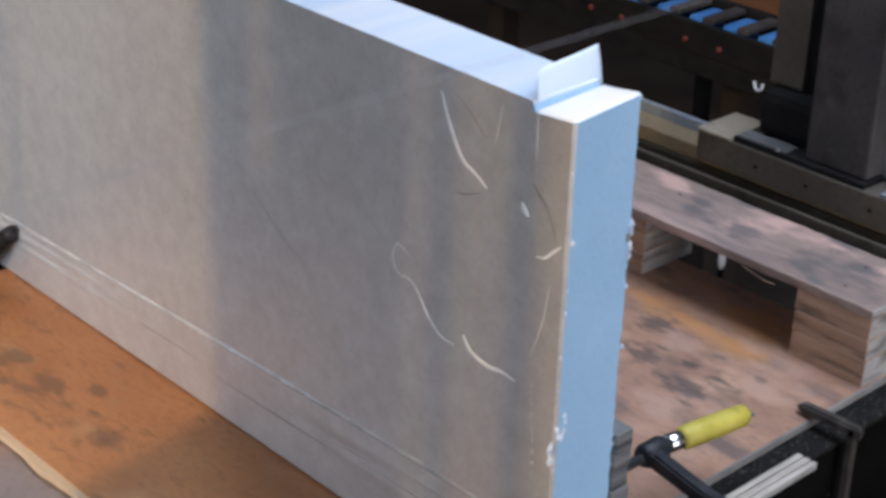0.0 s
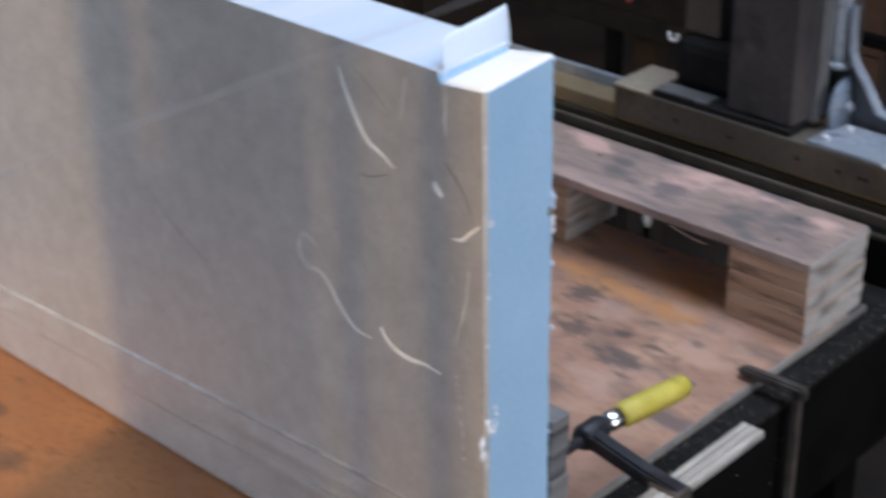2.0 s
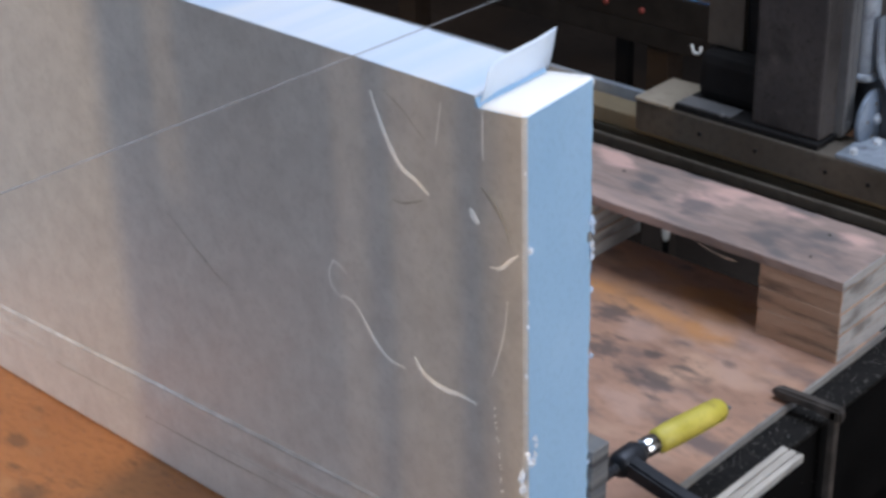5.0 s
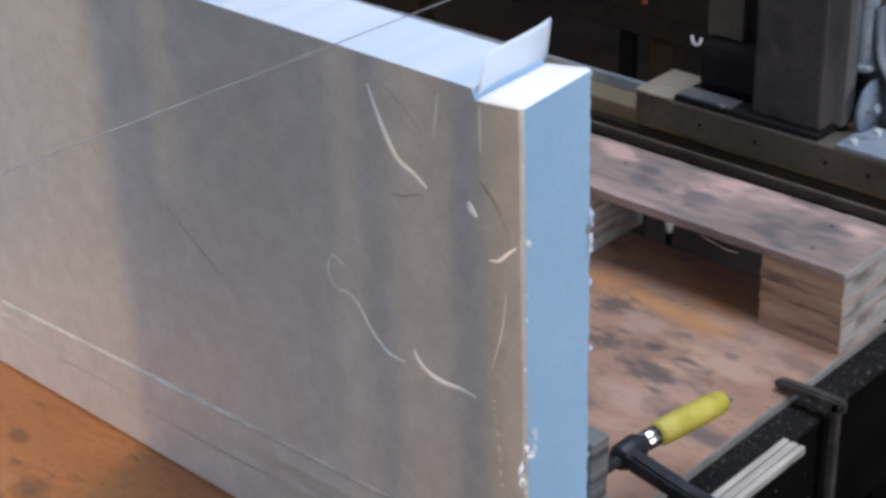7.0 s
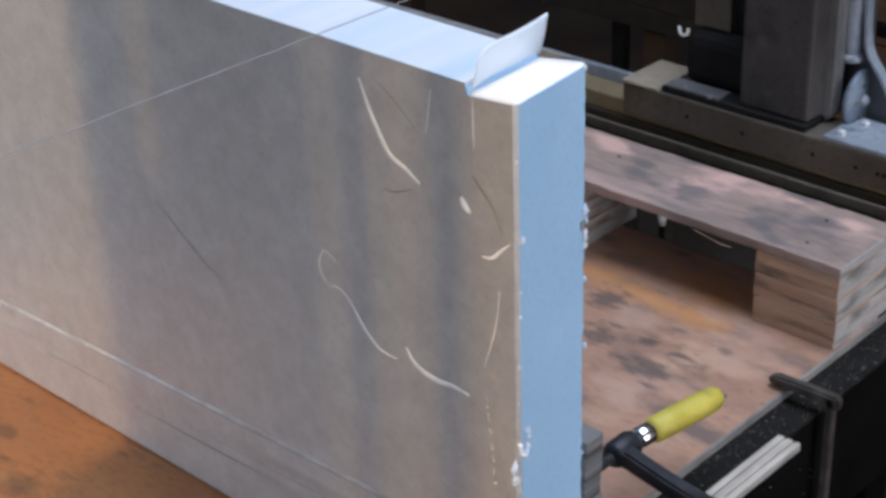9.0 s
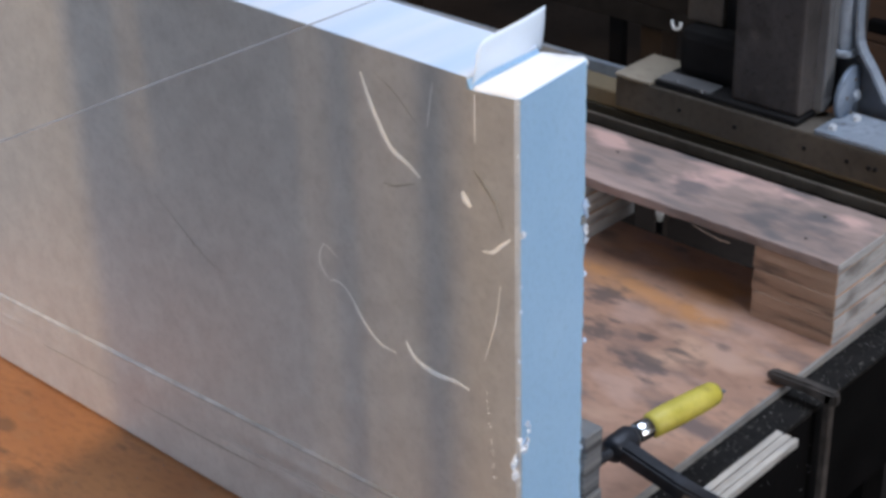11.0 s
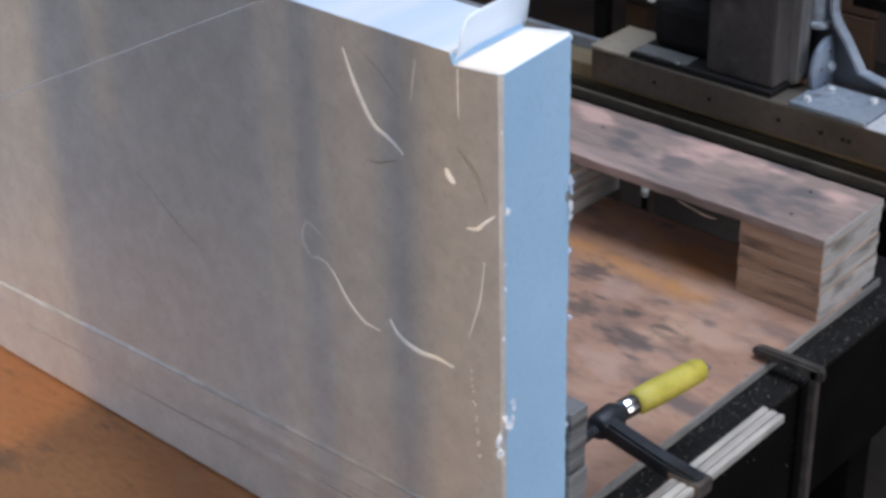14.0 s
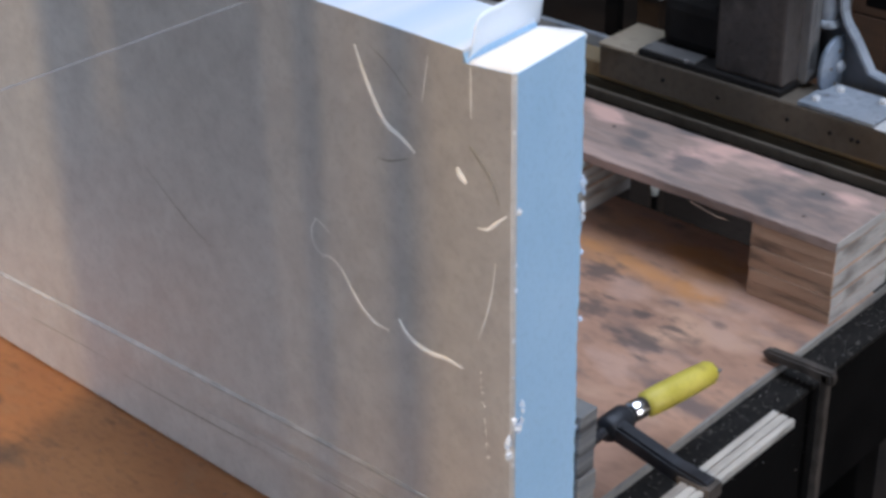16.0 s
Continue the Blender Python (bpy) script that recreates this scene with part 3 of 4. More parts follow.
        part("pinhole_burr", lathe(((0, 0.0008), (0.6, 0.0006), (1, 0.0003)), (x, -0.0006, z), (x, -0.0018, z + 0.0004), 6), M["scratch"], block)
    # solid dark box paints the shade of a small recess
    part("notch", box(-0.003, 0.0015, 0.086, 0.0915, 0.452, 0.461, 0.001), M["scuff"], block, "small dark box in place of a notch's shade")
    return flap


flap = make_block()


# ---- table and board ----
table = thing("machine_table", -0.6, 0.3, FLOOR, "black oily steel machine table", "table")
ox, oy, oz = 0.6, -0.3, -FLOOR + 0.010


def tbox(x0, x1, y0, y1, z0, z1, b=0.0):
    return box(x0 + ox, x1 + ox, y0 + oy, y1 + oy, z0 + oz, z1 + oz, b)


part("end_flange", tbox(-0.20, -0.030, -0.42, 0.945, -0.030, -0.0225, 0.002), M["flange"], table, "dusty black steel flange")
part("end_web", tbox(-0.045, -0.031, -0.42, 0.945, -0.22, -0.0315, 0.002), M["black_steel"], table)
part("front_channel", tbox(-1.20, -0.20, -0.46, -0.42, -0.14, -0.0235, 0.003), M["black_steel"], table)
part("back_channel", tbox(-1.20, -0.20, 0.885, 0.925, -0.18, -0.070, 0.003), M["black_steel"], table)
part("far_channel", tbox(-1.24, -1.20, -0.46, 0.925, -0.14, -0.0235, 0.003), M["black_steel"], table)
part("grey_top", tbox(-1.10, -0.205, -0.415, 0.70, -0.032, -0.0235, 0.001), M["grey_panel"], table, "scuffed grey painted table top")
for x in (-1.18, -0.10):
    for y in (-0.40, 0.86):
        part("leg", tbox(x - 0.03, x + 0.03, y - 0.03, y + 0.03, FLOOR - 0.010, -0.145, 0.004), M["black_steel"], table)

board = thing("work_board", -0.6, 0.3, -0.012, "orange-brown stained plywood board on the machine table", "board")
bo = (0.6, -0.3, 0.012)
part("front_sheet", box(-1.15 + bo[0], -0.0785 + bo[0], -0.232 + bo[1], 0.045 + bo[1], 0.0, 0.012, 0.001), M["board"], board, "orange varnished front sheet")
part("rear_sheet", box(-1.15 + bo[0], -0.0785 + bo[0], 0.046 + bo[1], 0.828 + bo[1], 0.0, 0.012, 0.001), M["dusty"], board, "dusty pinkish stained rear sheet with a painted warm glow")
part("end_lip", box(-0.0785 + bo[0], -0.075 + bo[0], -0.232 + bo[1], 0.870 + bo[1], 0.001, 0.0113), M["packing"], board, "pale worn board edge")
bm = box(-0.755 + bo[0], -0.0785 + bo[0], -0.242 + bo[1], -0.232 + bo[1], 0.001, 0.0112)
bmesh.ops.subdivide_edges(bm, edges=[e for e in bm.edges if abs(e.verts[0].co.x - e.verts[1].co.x) > 0.5], cuts=60)
rng = random.Random(2)
for v in bm.verts:
    if v.co.y < -0.535:
        v.co.y += 0.006 * noise.noise(Vector((v.co.x * 14, 0, 0))) + rng.uniform(-0.001, 0.001)
part("front_lip", bm, M["board_edge"], board, "splintered raw wood edge")


# ---- spacer bench behind the block ----
spacer = thing("plywood_spacer", -0.3, 0.79, 0, "paint-stained plywood plank on stacked plywood blocks", "spacer")
bm = box(-0.62, 0.220, -0.075, 0.075, 0.1062, 0.1205, 0.002)
bmesh.ops.subdivide_edges(bm, edges=[e for e in bm.edges if abs(e.verts[0].co.x - e.verts[1].co.x) > 0.5], cuts=90)
for v in bm.verts:
    edge = 0.0016 * noise.noise(Vector((v.co.x * 45, v.co.z * 60, 1.0)))
    v.co.y += edge if v.co.y < 0 else -edge
    v.co.z += 0.0006 * noise.noise(Vector((v.co.x * 20, v.co.y * 30, 4.0)))
deck = part("plank", bm, M["plank"], spacer, "worn pinkish grey painted plank")
# faces towards the doorway get the colour with light painted in
deck.data.materials.append(M["skylit_end"])
for f in deck.data.polygons:
    f.material_index = 1 if f.normal.x > 0.9 else 0
for x0, x1, y0 in ((0.095, 0.219, -0.0735), (-0.345, -0.205, -0.050)):
    for z0, z1, d in ((0.0, 0.0215, 0.0), (0.0217, 0.040, 0.0006), (0.0402, 0.054, -0.0004), (0.0542, 0.072, 0.0005), (0.0722, 0.088, -0.0005), (0.0882, 0.106, 0.0004)):
        layer = part("ply_layer", box(x0 + 2 * d, x1 + 1.6 * d, y0 - 1.5 * d, 0.072 + d, z0, z1, 0.0009, 1), M["ply"], spacer, "layered brown plywood block")
        # same doorway-side colour on the block layers
        layer.data.materials.append(M["skylit_end"])
        for f in layer.data.polygons:
            f.material_index = 1 if f.normal.x > 0.9 else 0

for x, y in ((0.136, 0.03), (0.15, -0.04), (-0.2, 0.02)):
    part("nail", lathe(((0, 0.003), (0.6, 0.003), (1, 0.002)), (x, y, 0.118), (x, y, 0.1215), 10), M["rust"], spacer)


bm = sweep([(0.000, -0.0765, 0.1055), (0.020, -0.079, 0.1030), (0.045, -0.081, 0.1000), (0.062, -0.080, 0.1005)], [0.0006, 0.0009, 0.0007, 0.0003], 6)
part("splinter", bm, M["ply"], spacer, "pale lifted splinter")

# ---- clamps ----
def make_f_clamp():
    c = thing("f_clamp", 0, 0.245, 0.085, "bar clamp with yellow handle gripping a packing block", "clamp")
    ax, az = -0.076, 0.005
    part("handle", lathe(((0, 0.011), (0.04, 0.0145), (0.25, 0.0155), (0.7, 0.0150), (0.95, 0.0140), (1, 0.0115)), (ax + 0.003, 0.062, az), (ax + 0.0185, 0.168, az), 24), M["yellow"], c, "yellow turned handle", True)
    part("handle_pin", rod((ax + 0.0180, 0.164, az - 0.002), (ax + 0.0215, 0.182, az - 0.004), 0.0025, 10), M["dull_alu"], c, "bare steel pin end")
    part("ferrule", lathe(((0, 0.0105), (0.1, 0.012), (0.9, 0.012), (1, 0.011)), (ax, 0.041, az), (ax + 0.0032, 0.063, az), 24), M["chrome"], c, "bright steel ferrule", True)
    bm = rod((ax, -0.125, az), (ax, 0.041, az), 0.0055)
    for k in range(28):
        y = -0.12 + 0.0052 * k
        lathe(((0, 0.0056), (0.5, 0.0068), (1, 0.0056)), (ax, y, az), (ax, y + 0.004, az), 12, bm)
    part("screw", bm, M["iron"], c)
    part("pad", lathe(((0, 0.012), (0.3, 0.015), (0.8, 0.013), (1, 0.007)), (ax, -0.125, az), (ax, -0.108, az), 20), M["iron"], c)
    part("boss", lathe(((0, 0.012), (0.15, 0.0155), (0.85, 0.0155), (1, 0.012)), (ax, -0.005, az), (ax, 0.036, az), 20), M["iron"], c, "black iron screw boss", True)
    arm = prism([(ax - 0.008, az - 0.010), (ax + 0.015, az - 0.012), (0.012, az - 0.025), (0.050, az - 0.029), (0.056, az - 0.026), (0.056, az - 0.012), (0.049, az - 0.008), (0.010, az - 0.004), (ax + 0.015, az + 0.010), (ax - 0.008, az + 0.010)], -0.002, 0.018, "y", 0.003)
    part("sliding_arm", arm, M["iron"], c, "black cast iron sliding arm")
    bz = az - 0.022
    part("arm_collar", box(0.018, 0.0590, -0.004, 0.0215, bz - 0.009, bz + 0.0100, 0.003), M["rust"], c, "rusty iron collar round the bar")
    bm = box(0.0245, 0.053, -0.400, 0.170, bz - 0.0045, bz + 0.003, 0.0012)
    for x in (0.0245, 0.0355, 0.0465):
        box(x, x + 0.0085 - 0.002 * (x > 0.04), -0.400, 0.170, bz + 0.0025, bz + 0.0055, 0.001, bm=bm)
    part("bar", bm, M["bar"], c, "scuffed pale grooved steel bar")
    jaw = prism([(0.052, -0.405), (0.052, -0.365), (0.01, -0.362), (ax - 0.01, -0.330), (ax - 0.02, -0.345), (0.0, -0.400)], az - 0.030, az - 0.006, "z", 0.003)
    part("fixed_jaw", jaw, M["iron"], c)
    part("jaw_pad", lathe(((0, 0.012), (1, 0.012)), (ax - 0.005, -0.332, az), (ax - 0.005, -0.252, az), 16), M["iron"], c)
    return c


make_f_clamp()
packing = thing("packing_block", -0.05, 0.105, 0, "weathered grey packing wood between clamp and block", "block")
for k in range(9):
    part("ply_layer", box(-0.06, 0.0545 + 0.0012 * (k % 3 - 1), -0.0125, 0.0135 + 0.0008 * (k % 2), 0.001 + 0.0246 * k, 0.0252 + 0.0246 * k, 0.0009, 1), M["old_ply"], packing)

holder = thing("hold_down_clamp", -0.012, 0.597, 0.0, "rusty bar clamp gripping the board and table edge", "clamp")
part("upper_jaw", prism([(-0.090, 0.010), (-0.074, 0.0015), (-0.055, 0.006), (-0.030, 0.006), (0.010, 0.001), (0.013, 0.006), (0.011, 0.021), (-0.02, 0.021), (-0.05, 0.020), (-0.080, 0.019)], -0.0075, 0.0075, "y", 0.003), M["rust"], holder, "rusty iron upper jaw")
part("upright_bar", box(-0.004, 0.006, -0.0075, 0.0040, -0.46, 0.018, 0.0015), M["rust"], holder, "rusty upright steel bar")
part("lower_arm", prism([(-0.085, -0.315), (-0.085, -0.295), (0.016, -0.285), (0.018, -0.33), (-0.02, -0.335)], -0.012, 0.012, "y", 0.003), M["iron"], holder)
part("screw", rod((-0.075, 0, -0.40), (-0.075, 0, -0.225), 0.006), M["iron"], holder)
part("grip", lathe(((0, 0.010), (0.2, 0.015), (0.8, 0.015), (1, 0.010)), (-0.075, 0, -0.50), (-0.075, 0, -0.40)), M["old_wood"], holder, "", True)

end_clamp = thing("end_clamp", -1.17, -0.05, 0.0, "black bar clamp pressing the film near the block's end", "clamp")
part("jaw", sweep(curve_points([(0.066, 0.034, 0.078), (0.052, 0.030, 0.066), (0.020, 0.022, 0.036), (-0.015, 0.014, 0.006), (-0.055, 0.005, -0.030)]), [0.012] * 8 + [0.014] * 17, 12), M["rubber"], end_clamp, "black iron jaw", True)
part("jaw_pad", lathe(((0, 0.009), (0.5, 0.013), (1, 0.012)), (0.064, 0.028, 0.078), (0.068, 0.0465, 0.080), 16), M["iron"], end_clamp)
part("bar", box(-0.095, -0.060, -0.03, 0.36, -0.035, -0.012, 0.002), M["black_steel"], end_clamp)
knob = thing("clamp_knob", -0.790, -0.264, -0.0235, "small black clamp knob beside the board", "knob")
part("grip", lathe(((0, 0.010), (0.2, 0.012), (0.8, 0.012), (1, 0.008)), (-0.022, 0, 0.012), (0.022, 0.006, 0.012), 20), M["rubber"], knob, "", True)


# ---- rail and moving carriage ----
rail = thing("guide_rail", -0.5, 1.04, FLOOR, "long dark steel guide rail on a black base", "rail")
rz = -FLOOR


def rbox(x0, x1, y0, y1, z0, z1, b=0.0):
    return box(x0, x1, y0, y1, z0 + rz, z1 + rz, b)


part("base_beam", rbox(-2.0, 1.2, -0.085, 0.09, -0.02, 0.052, 0.004), M["black_steel"], rail, "oily black base beam")
part("side_strip", rbox(-2.0, 1.2, -0.049, -0.041, 0.0525, 0.070, 0.002), M["grey_steel"], rail, "grimy side strip")
part("base_lip", rbox(-2.0, 1.2, -0.0845, -0.0745, 0.0525, 0.0585, 0.001), M["olive"], rail, "oily olive lip along the base")
part("rail_web", rbox(-2.0, 1.2, -0.036, 0.018, 0.0525, 0.080, 0.002), M["olive"], rail)
part("rail_bed", rbox(-2.0, 1.2, -0.032, 0.018, 0.0805, 0.108, 0.003), M["brass"], rail, "worn tan rail bed")
part("rail_strip", rbox(-2.0, 1.2, 0.020, 0.030, 0.0525, 0.126, 0.003), M["alu"], rail, "bright rail edge strip")
for x in (-1.6, 0.9):
    part("post", rbox(x - 0.05, x + 0.05, -0.05, 0.06, FLOOR, -0.021, 0.004), M["black_steel"], rail)

carriage = thing("wire_carriage", 0, 0, 0, "dark column carriage with pale actuator riding the rail", "carriage")
part("beam", prism([(1.0, 0.090), (1.0, 0.140), (1.086, 0.140), (1.086, 0.090), (1.078, 0.090), (1.078, 0.132), (1.006, 0.132), (1.006, 0.090)], -0.622, -0.080, "x", 0.0015), M["grey_steel"], carriage, "grimy grey steel slide beam")
part("end_cap", box(-0.624, -0.556, 0.9985, 1.102, 0.1405, 0.1460, 0.0015), M["cap"], carriage, "tan beam end top")
part("end_cap", box(-0.143, -0.079, 0.9985, 1.080, 0.1405, 0.1440, 0.001), M["pale"], carriage, "pale beam end top")
part("end_plate", box(-0.0795, -0.0765, 0.9985, 1.0870, 0.0900, 0.1445, 0.001), M["pale"], carriage, "pale plate closing the beam")
for x in (-0.50, -0.40, -0.28, -0.21, -0.175, -0.165):
    part("bolt", lathe(((0, 0.0035), (1, 0.0030)), (x, 1.0005, 0.115), (x, 0.998, 0.115), 10), M["rubber"], carriage)
part("foot_plate", box(-0.553, -0.30, 1.006, 1.20, 0.1405, 0.150, 0.002), M["rubber"], carriage)
part("worn_plate", box(-0.549, -0.452, 1.009, 1.044, 0.1503, 0.1530, 0.001), M["dull_alu"], carriage, "worn grey plate before the drive housing")
part("column", box(-0.420, -0.303, 1.015, 1.20, 0.1505, 1.30, 0.006), M["column"], carriage, "dark painted box column")
part("side_rail", box(-0.545, -0.480, 1.075, 1.14, 0.230, 1.30, 0.004), M["grey_steel"], carriage, "grey side profile")
# black filler stands in for the shade between side profile and column
part("side_gap", box(-0.479, -0.421, 1.085, 1.15, 0.16, 1.30), M["rubber"], carriage)
part("drive_housing", box(-0.540, -0.421, 1.046, 1.17, 0.1505, 0.228, 0.016), M["rubber"], carriage, "black drive housing")

part("hook", sweep(curve_points([(-0.527, 1.008, 0.252), (-0.521, 1.006, 0.241), (-0.511, 1.006, 0.243), (-0.509, 1.007, 0.252)]), 0.0024, 10), M["white"], carriage, "small white hook", True)
for x, y in ((-0.545, 1.022), (-0.519, 1.018), (-0.468, 1.010)):
    part("bolt", lathe(((0, 0.0045), (0.7, 0.0045), (1, 0.003)), (x, y, 0.150), (x, y, 0.155), 8), M["dull_alu"], carriage, "dull bolt")
bm = box(-0.318, -0.288, 1.067, 1.085, 0.160, 1.30, 0.003)
box(-0.310, -0.288, 1.056, 1.066, 0.150, 1.30, 0.002, bm=bm)
bm2 = lathe(((0, 0.014), (0.1, 0.0165), (0.9, 0.0165), (1, 0.014)), (-0.302, 1.058, 0.160), (-0.302, 1.080, 0.160), 24)
part("profile_foot", bm2, M["dull_alu"], carriage, "rounded grey profile foot", True)
part("actuator_profile", bm, M["dull_alu"], carriage, "pale actuator profile")
part("actuator_tube", rod((-0.286, 1.10, 0.232), (-0.286, 1.10, 1.30), 0.0150, 24), M["alu"], carriage, "pale actuator tube", True)
part("tube_collar", lathe(((0, 0.016), (0.2, 0.0205), (0.8, 0.0205), (1, 0.016)), (-0.286, 1.10, 0.228), (-0.286, 1.10, 0.240), 24), M["alu"], carriage, "", True)
PX, PY, PZ = -0.258, 1.096, 0.173
part("pulley_cover", lathe(((0, 0.040), (0.12, 0.0445), (0.72, 0.0450), (0.80, 0.0430), (0.84, 0.0385), (1, 0.0375)), (PX - 0.012, PY, PZ), (PX, PY, PZ), 40), M["disc"], carriage, "round blue-grey pulley cover", True)
for k in range(5):
    y, z = PY + 0.026 * math.cos(0.5 + k * math.tau / 5), PZ + 0.026 * math.sin(0.5 + k * math.tau / 5)
    part("screw_head", lathe(((0, 0.003), (1, 0.0024)), (PX - 0.001, y, z), (PX + 0.002, y, z), 8), M["grey_steel"], carriage)
part("hub", lathe(((0, 0.010), (0.6, 0.009), (1, 0.005)), (PX - 0.001, PY, PZ), (PX + 0.007, PY, PZ), 16), M["alu"], carriage)
rib = curve_points([(-0.262, 1.0, 0.330), (-0.257, 1.0, 0.258), (-0.232, 1.0, 0.220), (-0.207, 1.0, 0.182), (-0.202, 1.0, 0.178), (-0.168, 1.0, 0.171), (-0.150, 1.0, 0.164), (-0.146, 1.0, 0.141)], 3)
outline = [(p.x, p.z) for p in rib] + [(p.x - 0.004, p.z - 0.003) for p in reversed(rib)]
part("bracket", prism(outline, 1.088, 1.106, "y"), M["alu"], carriage, "angled pale bracket rib")
part("bracket_web", prism([(-0.300, 0.142), (-0.152, 0.142), (-0.156, 0.160), (-0.172, 0.166), (-0.206, 0.173), (-0.236, 0.214), (-0.262, 0.254), (-0.268, 0.325), (-0.300, 0.325)], 1.1065, 1.112, "y"), M["web"], carriage, "bracket web with shade in its colour")
part("bracket_plate", box(-0.268, -0.145, 1.002, 1.094, 0.1405, 0.1475, 0.0015), M["alu"], carriage, "pale bolted base plate")
for x, y in ((-0.248, 1.02), (-0.238, 1.07), (-0.17, 1.072)):
    part("bolt", lathe(((0, 0.0065), (0.7, 0.0065), (1, 0.0045)), (x, y, 0.147), (x, y, 0.155), 6), M["pale"], carriage, "pale hex bolt")

# uprights added out of view on the near side, spaced to shade the block
near = thing("shade_uprights", 0, -0.81, FLOOR, "unseen dark uprights added to stripe the block with shade", "gantry")
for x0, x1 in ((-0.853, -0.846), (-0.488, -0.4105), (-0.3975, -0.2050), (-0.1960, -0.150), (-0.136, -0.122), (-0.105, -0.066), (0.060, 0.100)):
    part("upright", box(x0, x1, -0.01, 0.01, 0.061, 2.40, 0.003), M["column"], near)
# fills one gap low down, so its streak of light ends there
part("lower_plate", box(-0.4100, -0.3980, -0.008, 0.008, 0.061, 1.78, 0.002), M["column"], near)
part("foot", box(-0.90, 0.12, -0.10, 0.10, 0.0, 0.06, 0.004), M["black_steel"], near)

WIRE_X = -0.11
cutter = new("wire")
cutter.parent = carriage
tagged(cutter, "taut thin metal cutting wire")
part("strand", rod((WIRE_X, -0.81, 0), (WIRE_X, 1.09, 0), 0.0005, 10), M["wire"], cutter, "", True)
part("wire_arm", box(-0.321, WIRE_X + 0.012, 1.09, 1.11, -0.010, 0.010, 0.002), M["grey_steel"], cutter)


# ---- dark background of the machine ----
chain = thing("cable_chain", -1.385, 1.95, -0.125, "black cable chain with blue links behind the rail", "cable chain")
part("lower_tray", box(-0.9, 0.30, -0.06, 0.10, -0.05, 0.0, 0.003), M["rubber"], chain, "black chain tray")
part("back_side", box(-0.9, 0.30, 0.082, 0.10, 0.001, 0.09, 0.003), M["rubber"], chain)
part("front_side", box(-0.9, 0.30, -0.06, -0.045, 0.001, 0.075, 0.003), M["rubber"], chain)
for k in range(11):
    x = -0.80 + 0.1 * k
    part("link", box(x, x + 0.042, -0.036, 0.060, 0.010, 0.080, 0.012), M["blue"], chain, "blue chain link")
    part("link_bar", box(x + 0.050, x + 0.080, -0.043, 0.080, 0.074, 0.088, 0.003), M["column"], chain)
    if k % 3 == 1:
        continue
    part("red_cap", lathe(((0, 0.007), (0.7, 0.007), (1, 0.004)), (x + 0.02, -0.0605, 0.030), (x + 0.02, -0.066, 0.030), 10), M["red"], chain, "red cap")
for x in (-0.7, 0.1):
    part("stand", box(x - 0.03, x + 0.03, 0.03, 0.09, -0.725, -0.051, 0.003), M["concrete"], chain)
crate = thing("wooden_panel", -1.15, 2.45, FLOOR, "old brown wooden panel leaning in the dark", "panel")
for k in range(4):
    part("slat", box(-0.30, 0.22, -0.012, 0.012, 0.18 * k, 0.18 * k + 0.175, 0.003), M["old_wood"], crate)
# brighter wood colour here paints the lit part of the panel
part("slat", box(-0.62, -0.302, -0.012, 0.012, 0.54, 0.715, 0.003), M["warm_wood"], crate, "orange-brown slat with the panel's light in its colour")
part("post", box(-0.62, -0.58, 0.013, 0.045, 0.0, 0.70, 0.003), M["black_steel"], crate)
plank = thing("old_plank", -0.45, 2.1, FLOOR, "old brown plank lying on a dark trestle", "plank")
part("plank", box(-0.10, 0.16, -0.05, 0.05, 0.66, 0.70, 0.004), M["warm_wood"], plank)
for x in (-0.08, 0.13):
    part("trestle", box(x - 0.015, x + 0.015, -0.04, 0.04, 0.0, 0.659, 0.003), M["black_steel"], plank)
far_rail = thing("far_rail", 0.0, 1.9, FLOOR, "dark grey rail in the shade", "rail")
part("bar", box(-0.7, 1.2, -0.012, 0.012, 0.79, 0.815, 0.003), M["black_steel"], far_rail)
for x in (-0.5, 0.9):
    part("post", box(x - 0.02, x + 0.02, -0.02, 0.02, 0, 0.789, 0.003), M["black_steel"], far_rail)
side_beam = thing("side_beam", 0.1, 1.12, FLOOR, "grimy grey beam low beside the table", "beam")
part("beam", box(-0.22, 0.9, -0.05, 0.06, 0.50, 0.595, 0.004), M["grey_steel"], side_beam)
for x in (-0.12, 0.8):
    part("foot", box(x - 0.02, x + 0.02, -0.02, 0.02, 0, 0.499, 0.003), M["black_steel"], side_beam)
hose = thing("blue_hose", -0.12, 1.25, FLOOR, "bright blue air hose looped by the table", "hose")
part("loop", sweep(curve_points([(-0.055, -0.02, 0.545), (-0.02, 0.0, 0.540), (0.03, 0.04, 0.556), (0.058, 0.05, 0.585), (0.03, 0.05, 0.612), (-0.01, 0.05, 0.625), (-0.04, 0.06, 0.60), (0.02, 0.05, 0.598), (0.07, 0.05, 0.582), (0.20, 0.0, 0.57), (0.3, 0.05, 0.3), (0.3, 0.1, 0.008)]), 0.008, 10), M["blue"], hose, "", True)
offcut = thing("wood_offcut", -0.22, 1.60, FLOOR, "rough brown wood offcut on the dark floor", "offcut")
for z0, z1, d in ((0.0, 0.017, 0.0), (0.0172, 0.034, 0.004), (0.0342, 0.050, -0.003)):
    part("layer", box(-0.02 + d, 0.20 + d, -0.10 - d, 0.10, z0, z1, 0.003), M["old_wood"], offcut)
clip = thing("white_peg", -0.816, 1.372, FLOOR, "small white peg in the dark under the plank", "peg")
part("stem", rod((0, 0, 0), (0, 0, 0.535), 0.006), M["black_steel"], clip)
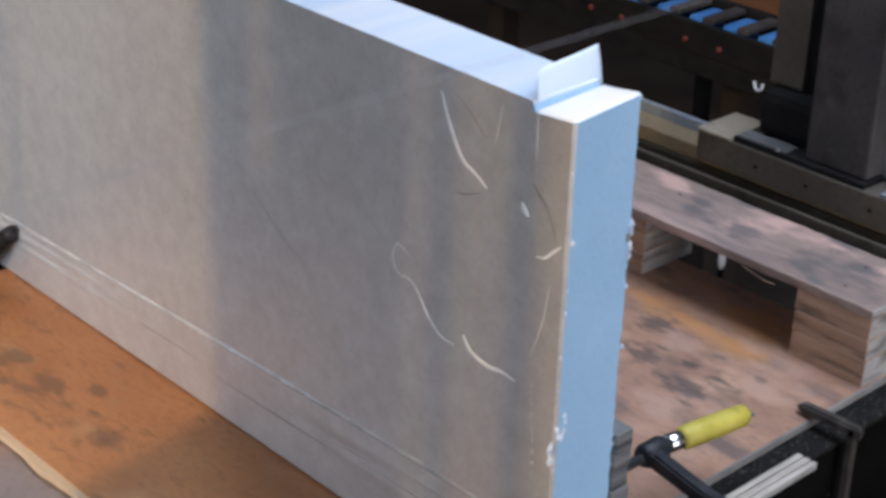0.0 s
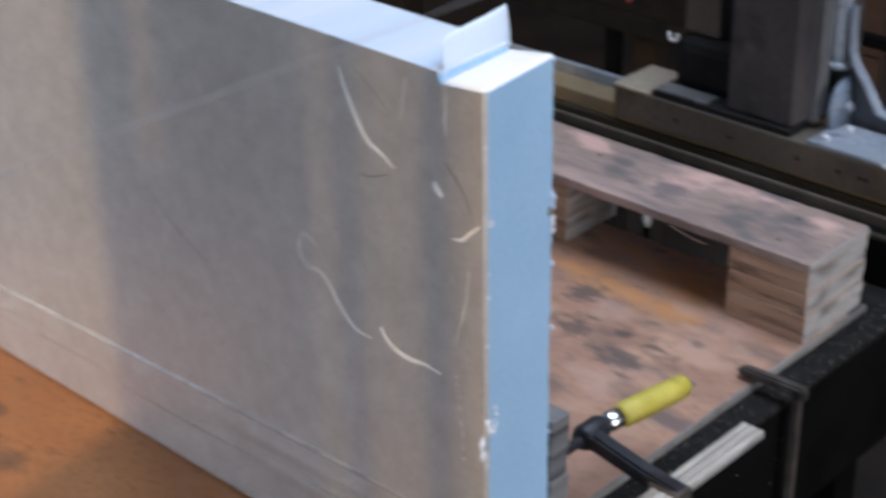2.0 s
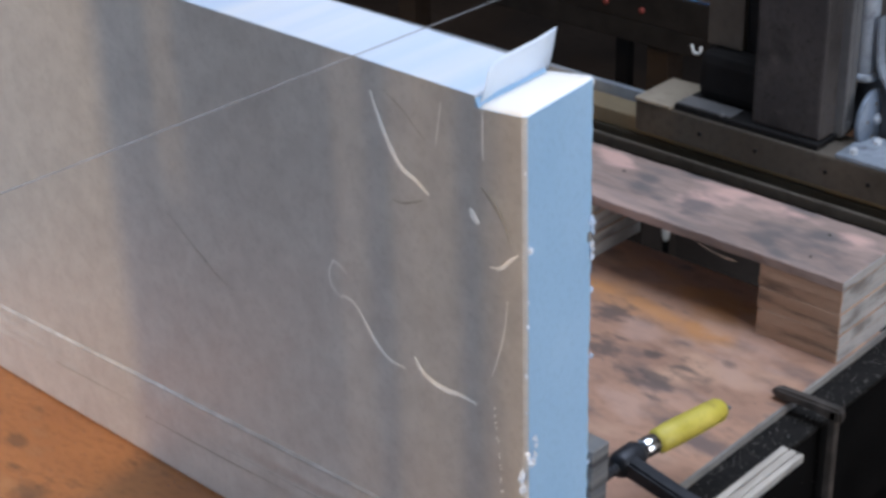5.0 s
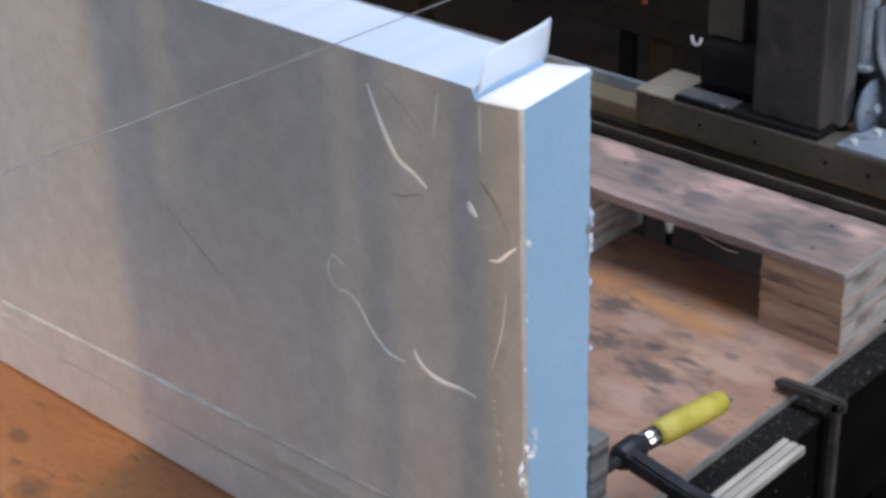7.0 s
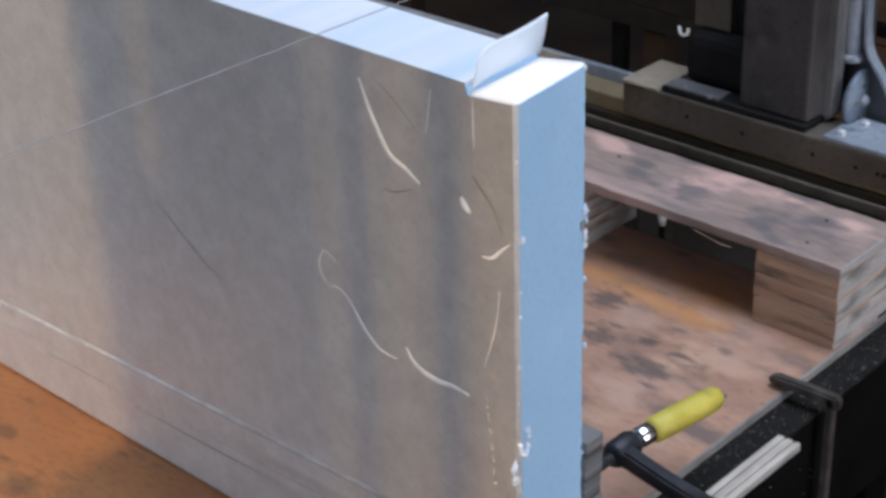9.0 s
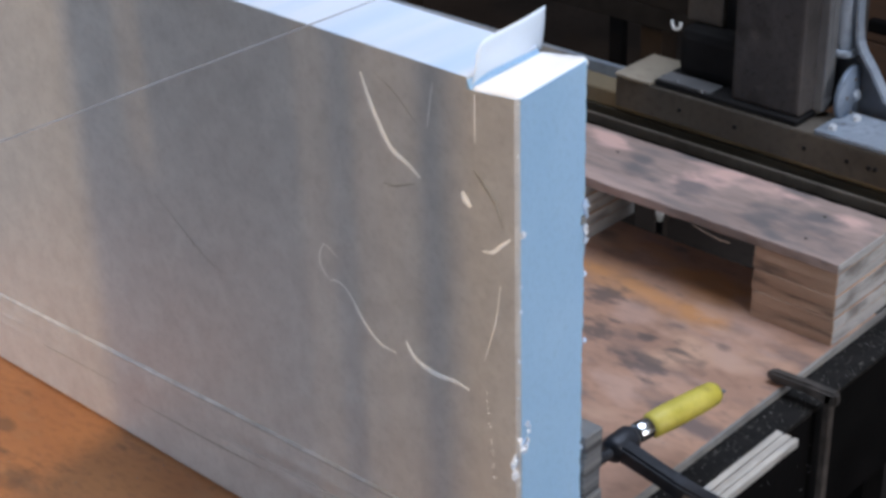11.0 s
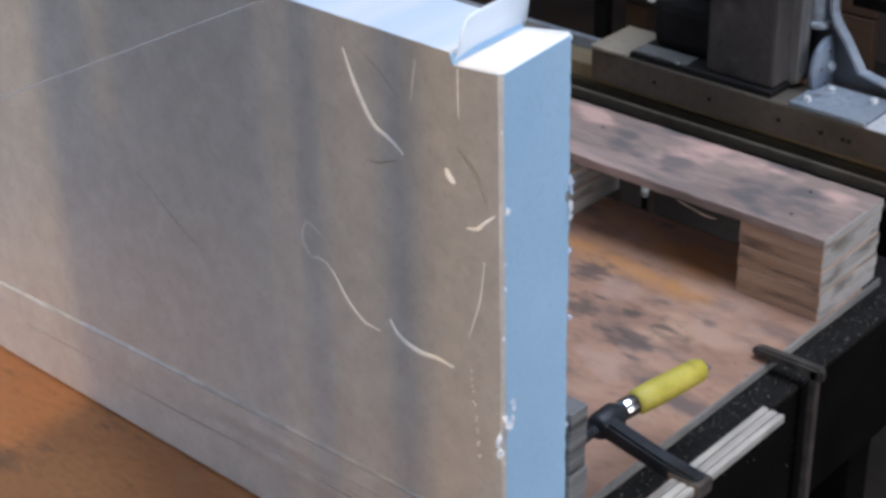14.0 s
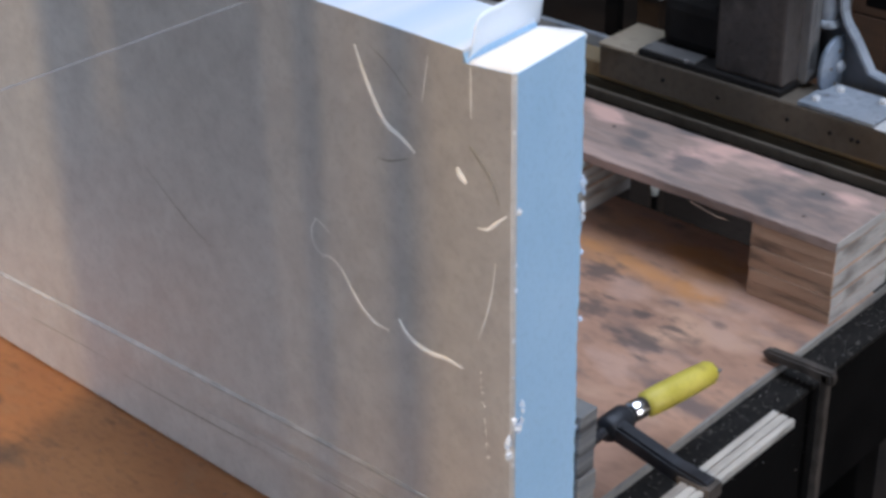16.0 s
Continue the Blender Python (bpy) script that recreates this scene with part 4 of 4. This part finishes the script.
part("tip", lathe(((0, 0.006), (0.3, 0.0085), (1, 0.006)), (0, 0, 0.535), (0, 0, 0.580), 14), M["white"], clip, "white tip", True)


# unseen fixture, added only to house the warm light
lamp = thing("added_work_lamp", -0.15, -3.27, 2.60, "unseen black hanging lamp added around the warm light", "lamp")
part("housing", box(-0.14, 0.14, -0.08, 0.02, -0.17, 0.06, 0.012), M["rubber"], lamp)
part("stem", rod((0, -0.03, 0.06), (0, -0.03, 0.20), 0.010), M["black_steel"], lamp)

# swarf and dust crumbs on the dark table edge, bar and board
rng = random.Random(11)
bm = bmesh.new()
spots = [(rng.uniform(-0.074, -0.032), rng.uniform(0.12, 0.94), -0.0120) for _ in range(170)]
spots += [(rng.uniform(-0.029, -0.0285), rng.uniform(0.2, 0.94), rng.uniform(-0.15, -0.05)) for _ in range(25)]
spots += [(rng.uniform(-0.55, -0.08), rng.uniform(0.10, 0.80), 0.0004) for _ in range(120)]
spots += [(rng.uniform(-1.10, -0.10), rng.uniform(-0.22, -0.01), 0.0004) for _ in range(60)]
for x, y, z in spots:
    r = rng.uniform(0.0003, 0.0008) * (1.4 if rng.random() < 0.12 else 1.0)
    m = Matrix.Translation((x, y, z + r * 0.4)) @ Euler((rng.uniform(0, 6), rng.uniform(0, 6), rng.uniform(0, 6))).to_matrix().to_4x4() @ Matrix.Diagonal((r * 1.6, r, r * 0.8, 1))
    bmesh.ops.create_icosphere(bm, subdivisions=1, radius=1.0, matrix=m)
tagged(part("swarf", bm, M["packing"]), "pale dust crumbs scattered over board and table edge", "dust", kind="stuff")


# ---- what moves ----
def motions():
    # the carriage stands, then creeps along the rail
    steps = ((0, 0), (5.5, 0), (6.5, 0.0), (7, -0.003), (8, -0.009), (9, -0.015), (11.5, -0.030), (12.5, -0.037), (14, -0.045), (15, -0.050), (16, -0.052))
    walk(carriage, [(t, pose(x, 0, 0)) for t, x in steps])
    # the added uprights keep pace, so their shade shifts along the block
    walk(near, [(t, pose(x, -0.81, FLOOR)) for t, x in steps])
    # the wire trembles while it rises clear, then hangs still
    rows = []
    for k in range(0, 186):
        t = k / 30
        lift = 0.632 + 0.002 * min(1.0, t / 2) + 0.030 * max(0.0, min(1.0, (t - 2.0) / 4.0))
        shake = 0.016 * max(0.0, 1 - t / 5.2) * (0, 1, -0.4, 0.4, -1)[k % 5]
        rows.append((t, pose(0, 0, lift + shake)))
    rows += [(6.3, pose(0, 0, 0.664)), (16, pose(0, 0, 0.664))]
    walk(cutter, rows)
    # the torn flap flutters, then settles
    leans = ((0, -18), (0.1, -4), (0.2, -7), (0.3, -13), (0.4, -18), (0.5, -5), (0.6, 3), (0.7, -4), (0.8, 0), (0.9, 5), (1.0, 5), (1.1, -20), (1.2, -7), (1.3, -20), (1.4, 0), (1.5, -17), (1.6, -5), (1.7, 28), (1.8, -8), (1.9, -20), (2.0, -14), (2.1, 20), (2.3, -4), (2.5, -22), (2.6, -10))
    leans += ((2.7, 5), (2.8, 3), (2.9, -18), (3.0, 32), (3.1, -18), (3.2, -8), (3.3, -5), (3.4, 12), (3.5, -18), (3.6, 6), (3.7, 2), (3.8, -4), (3.9, 6), (4.0, 21), (4.1, 6), (4.2, -5), (4.4, 8), (4.6, -6), (4.9, 10), (5.2, -2), (5.5, 8), (5.8, 2), (6.1, 6), (6.5, 4), (7, 3), (7.5, 10), (8, 5), (8.5, 9), (9, 7), (11.5, 0), (12.5, 0), (13.5, 5), (14.5, 2), (15, 4), (16, 2))
    walk(flap, [(t, pose(-0.054, 0.003, 0.5975, ry=a, rz=3)) for t, a in leans])


motions()
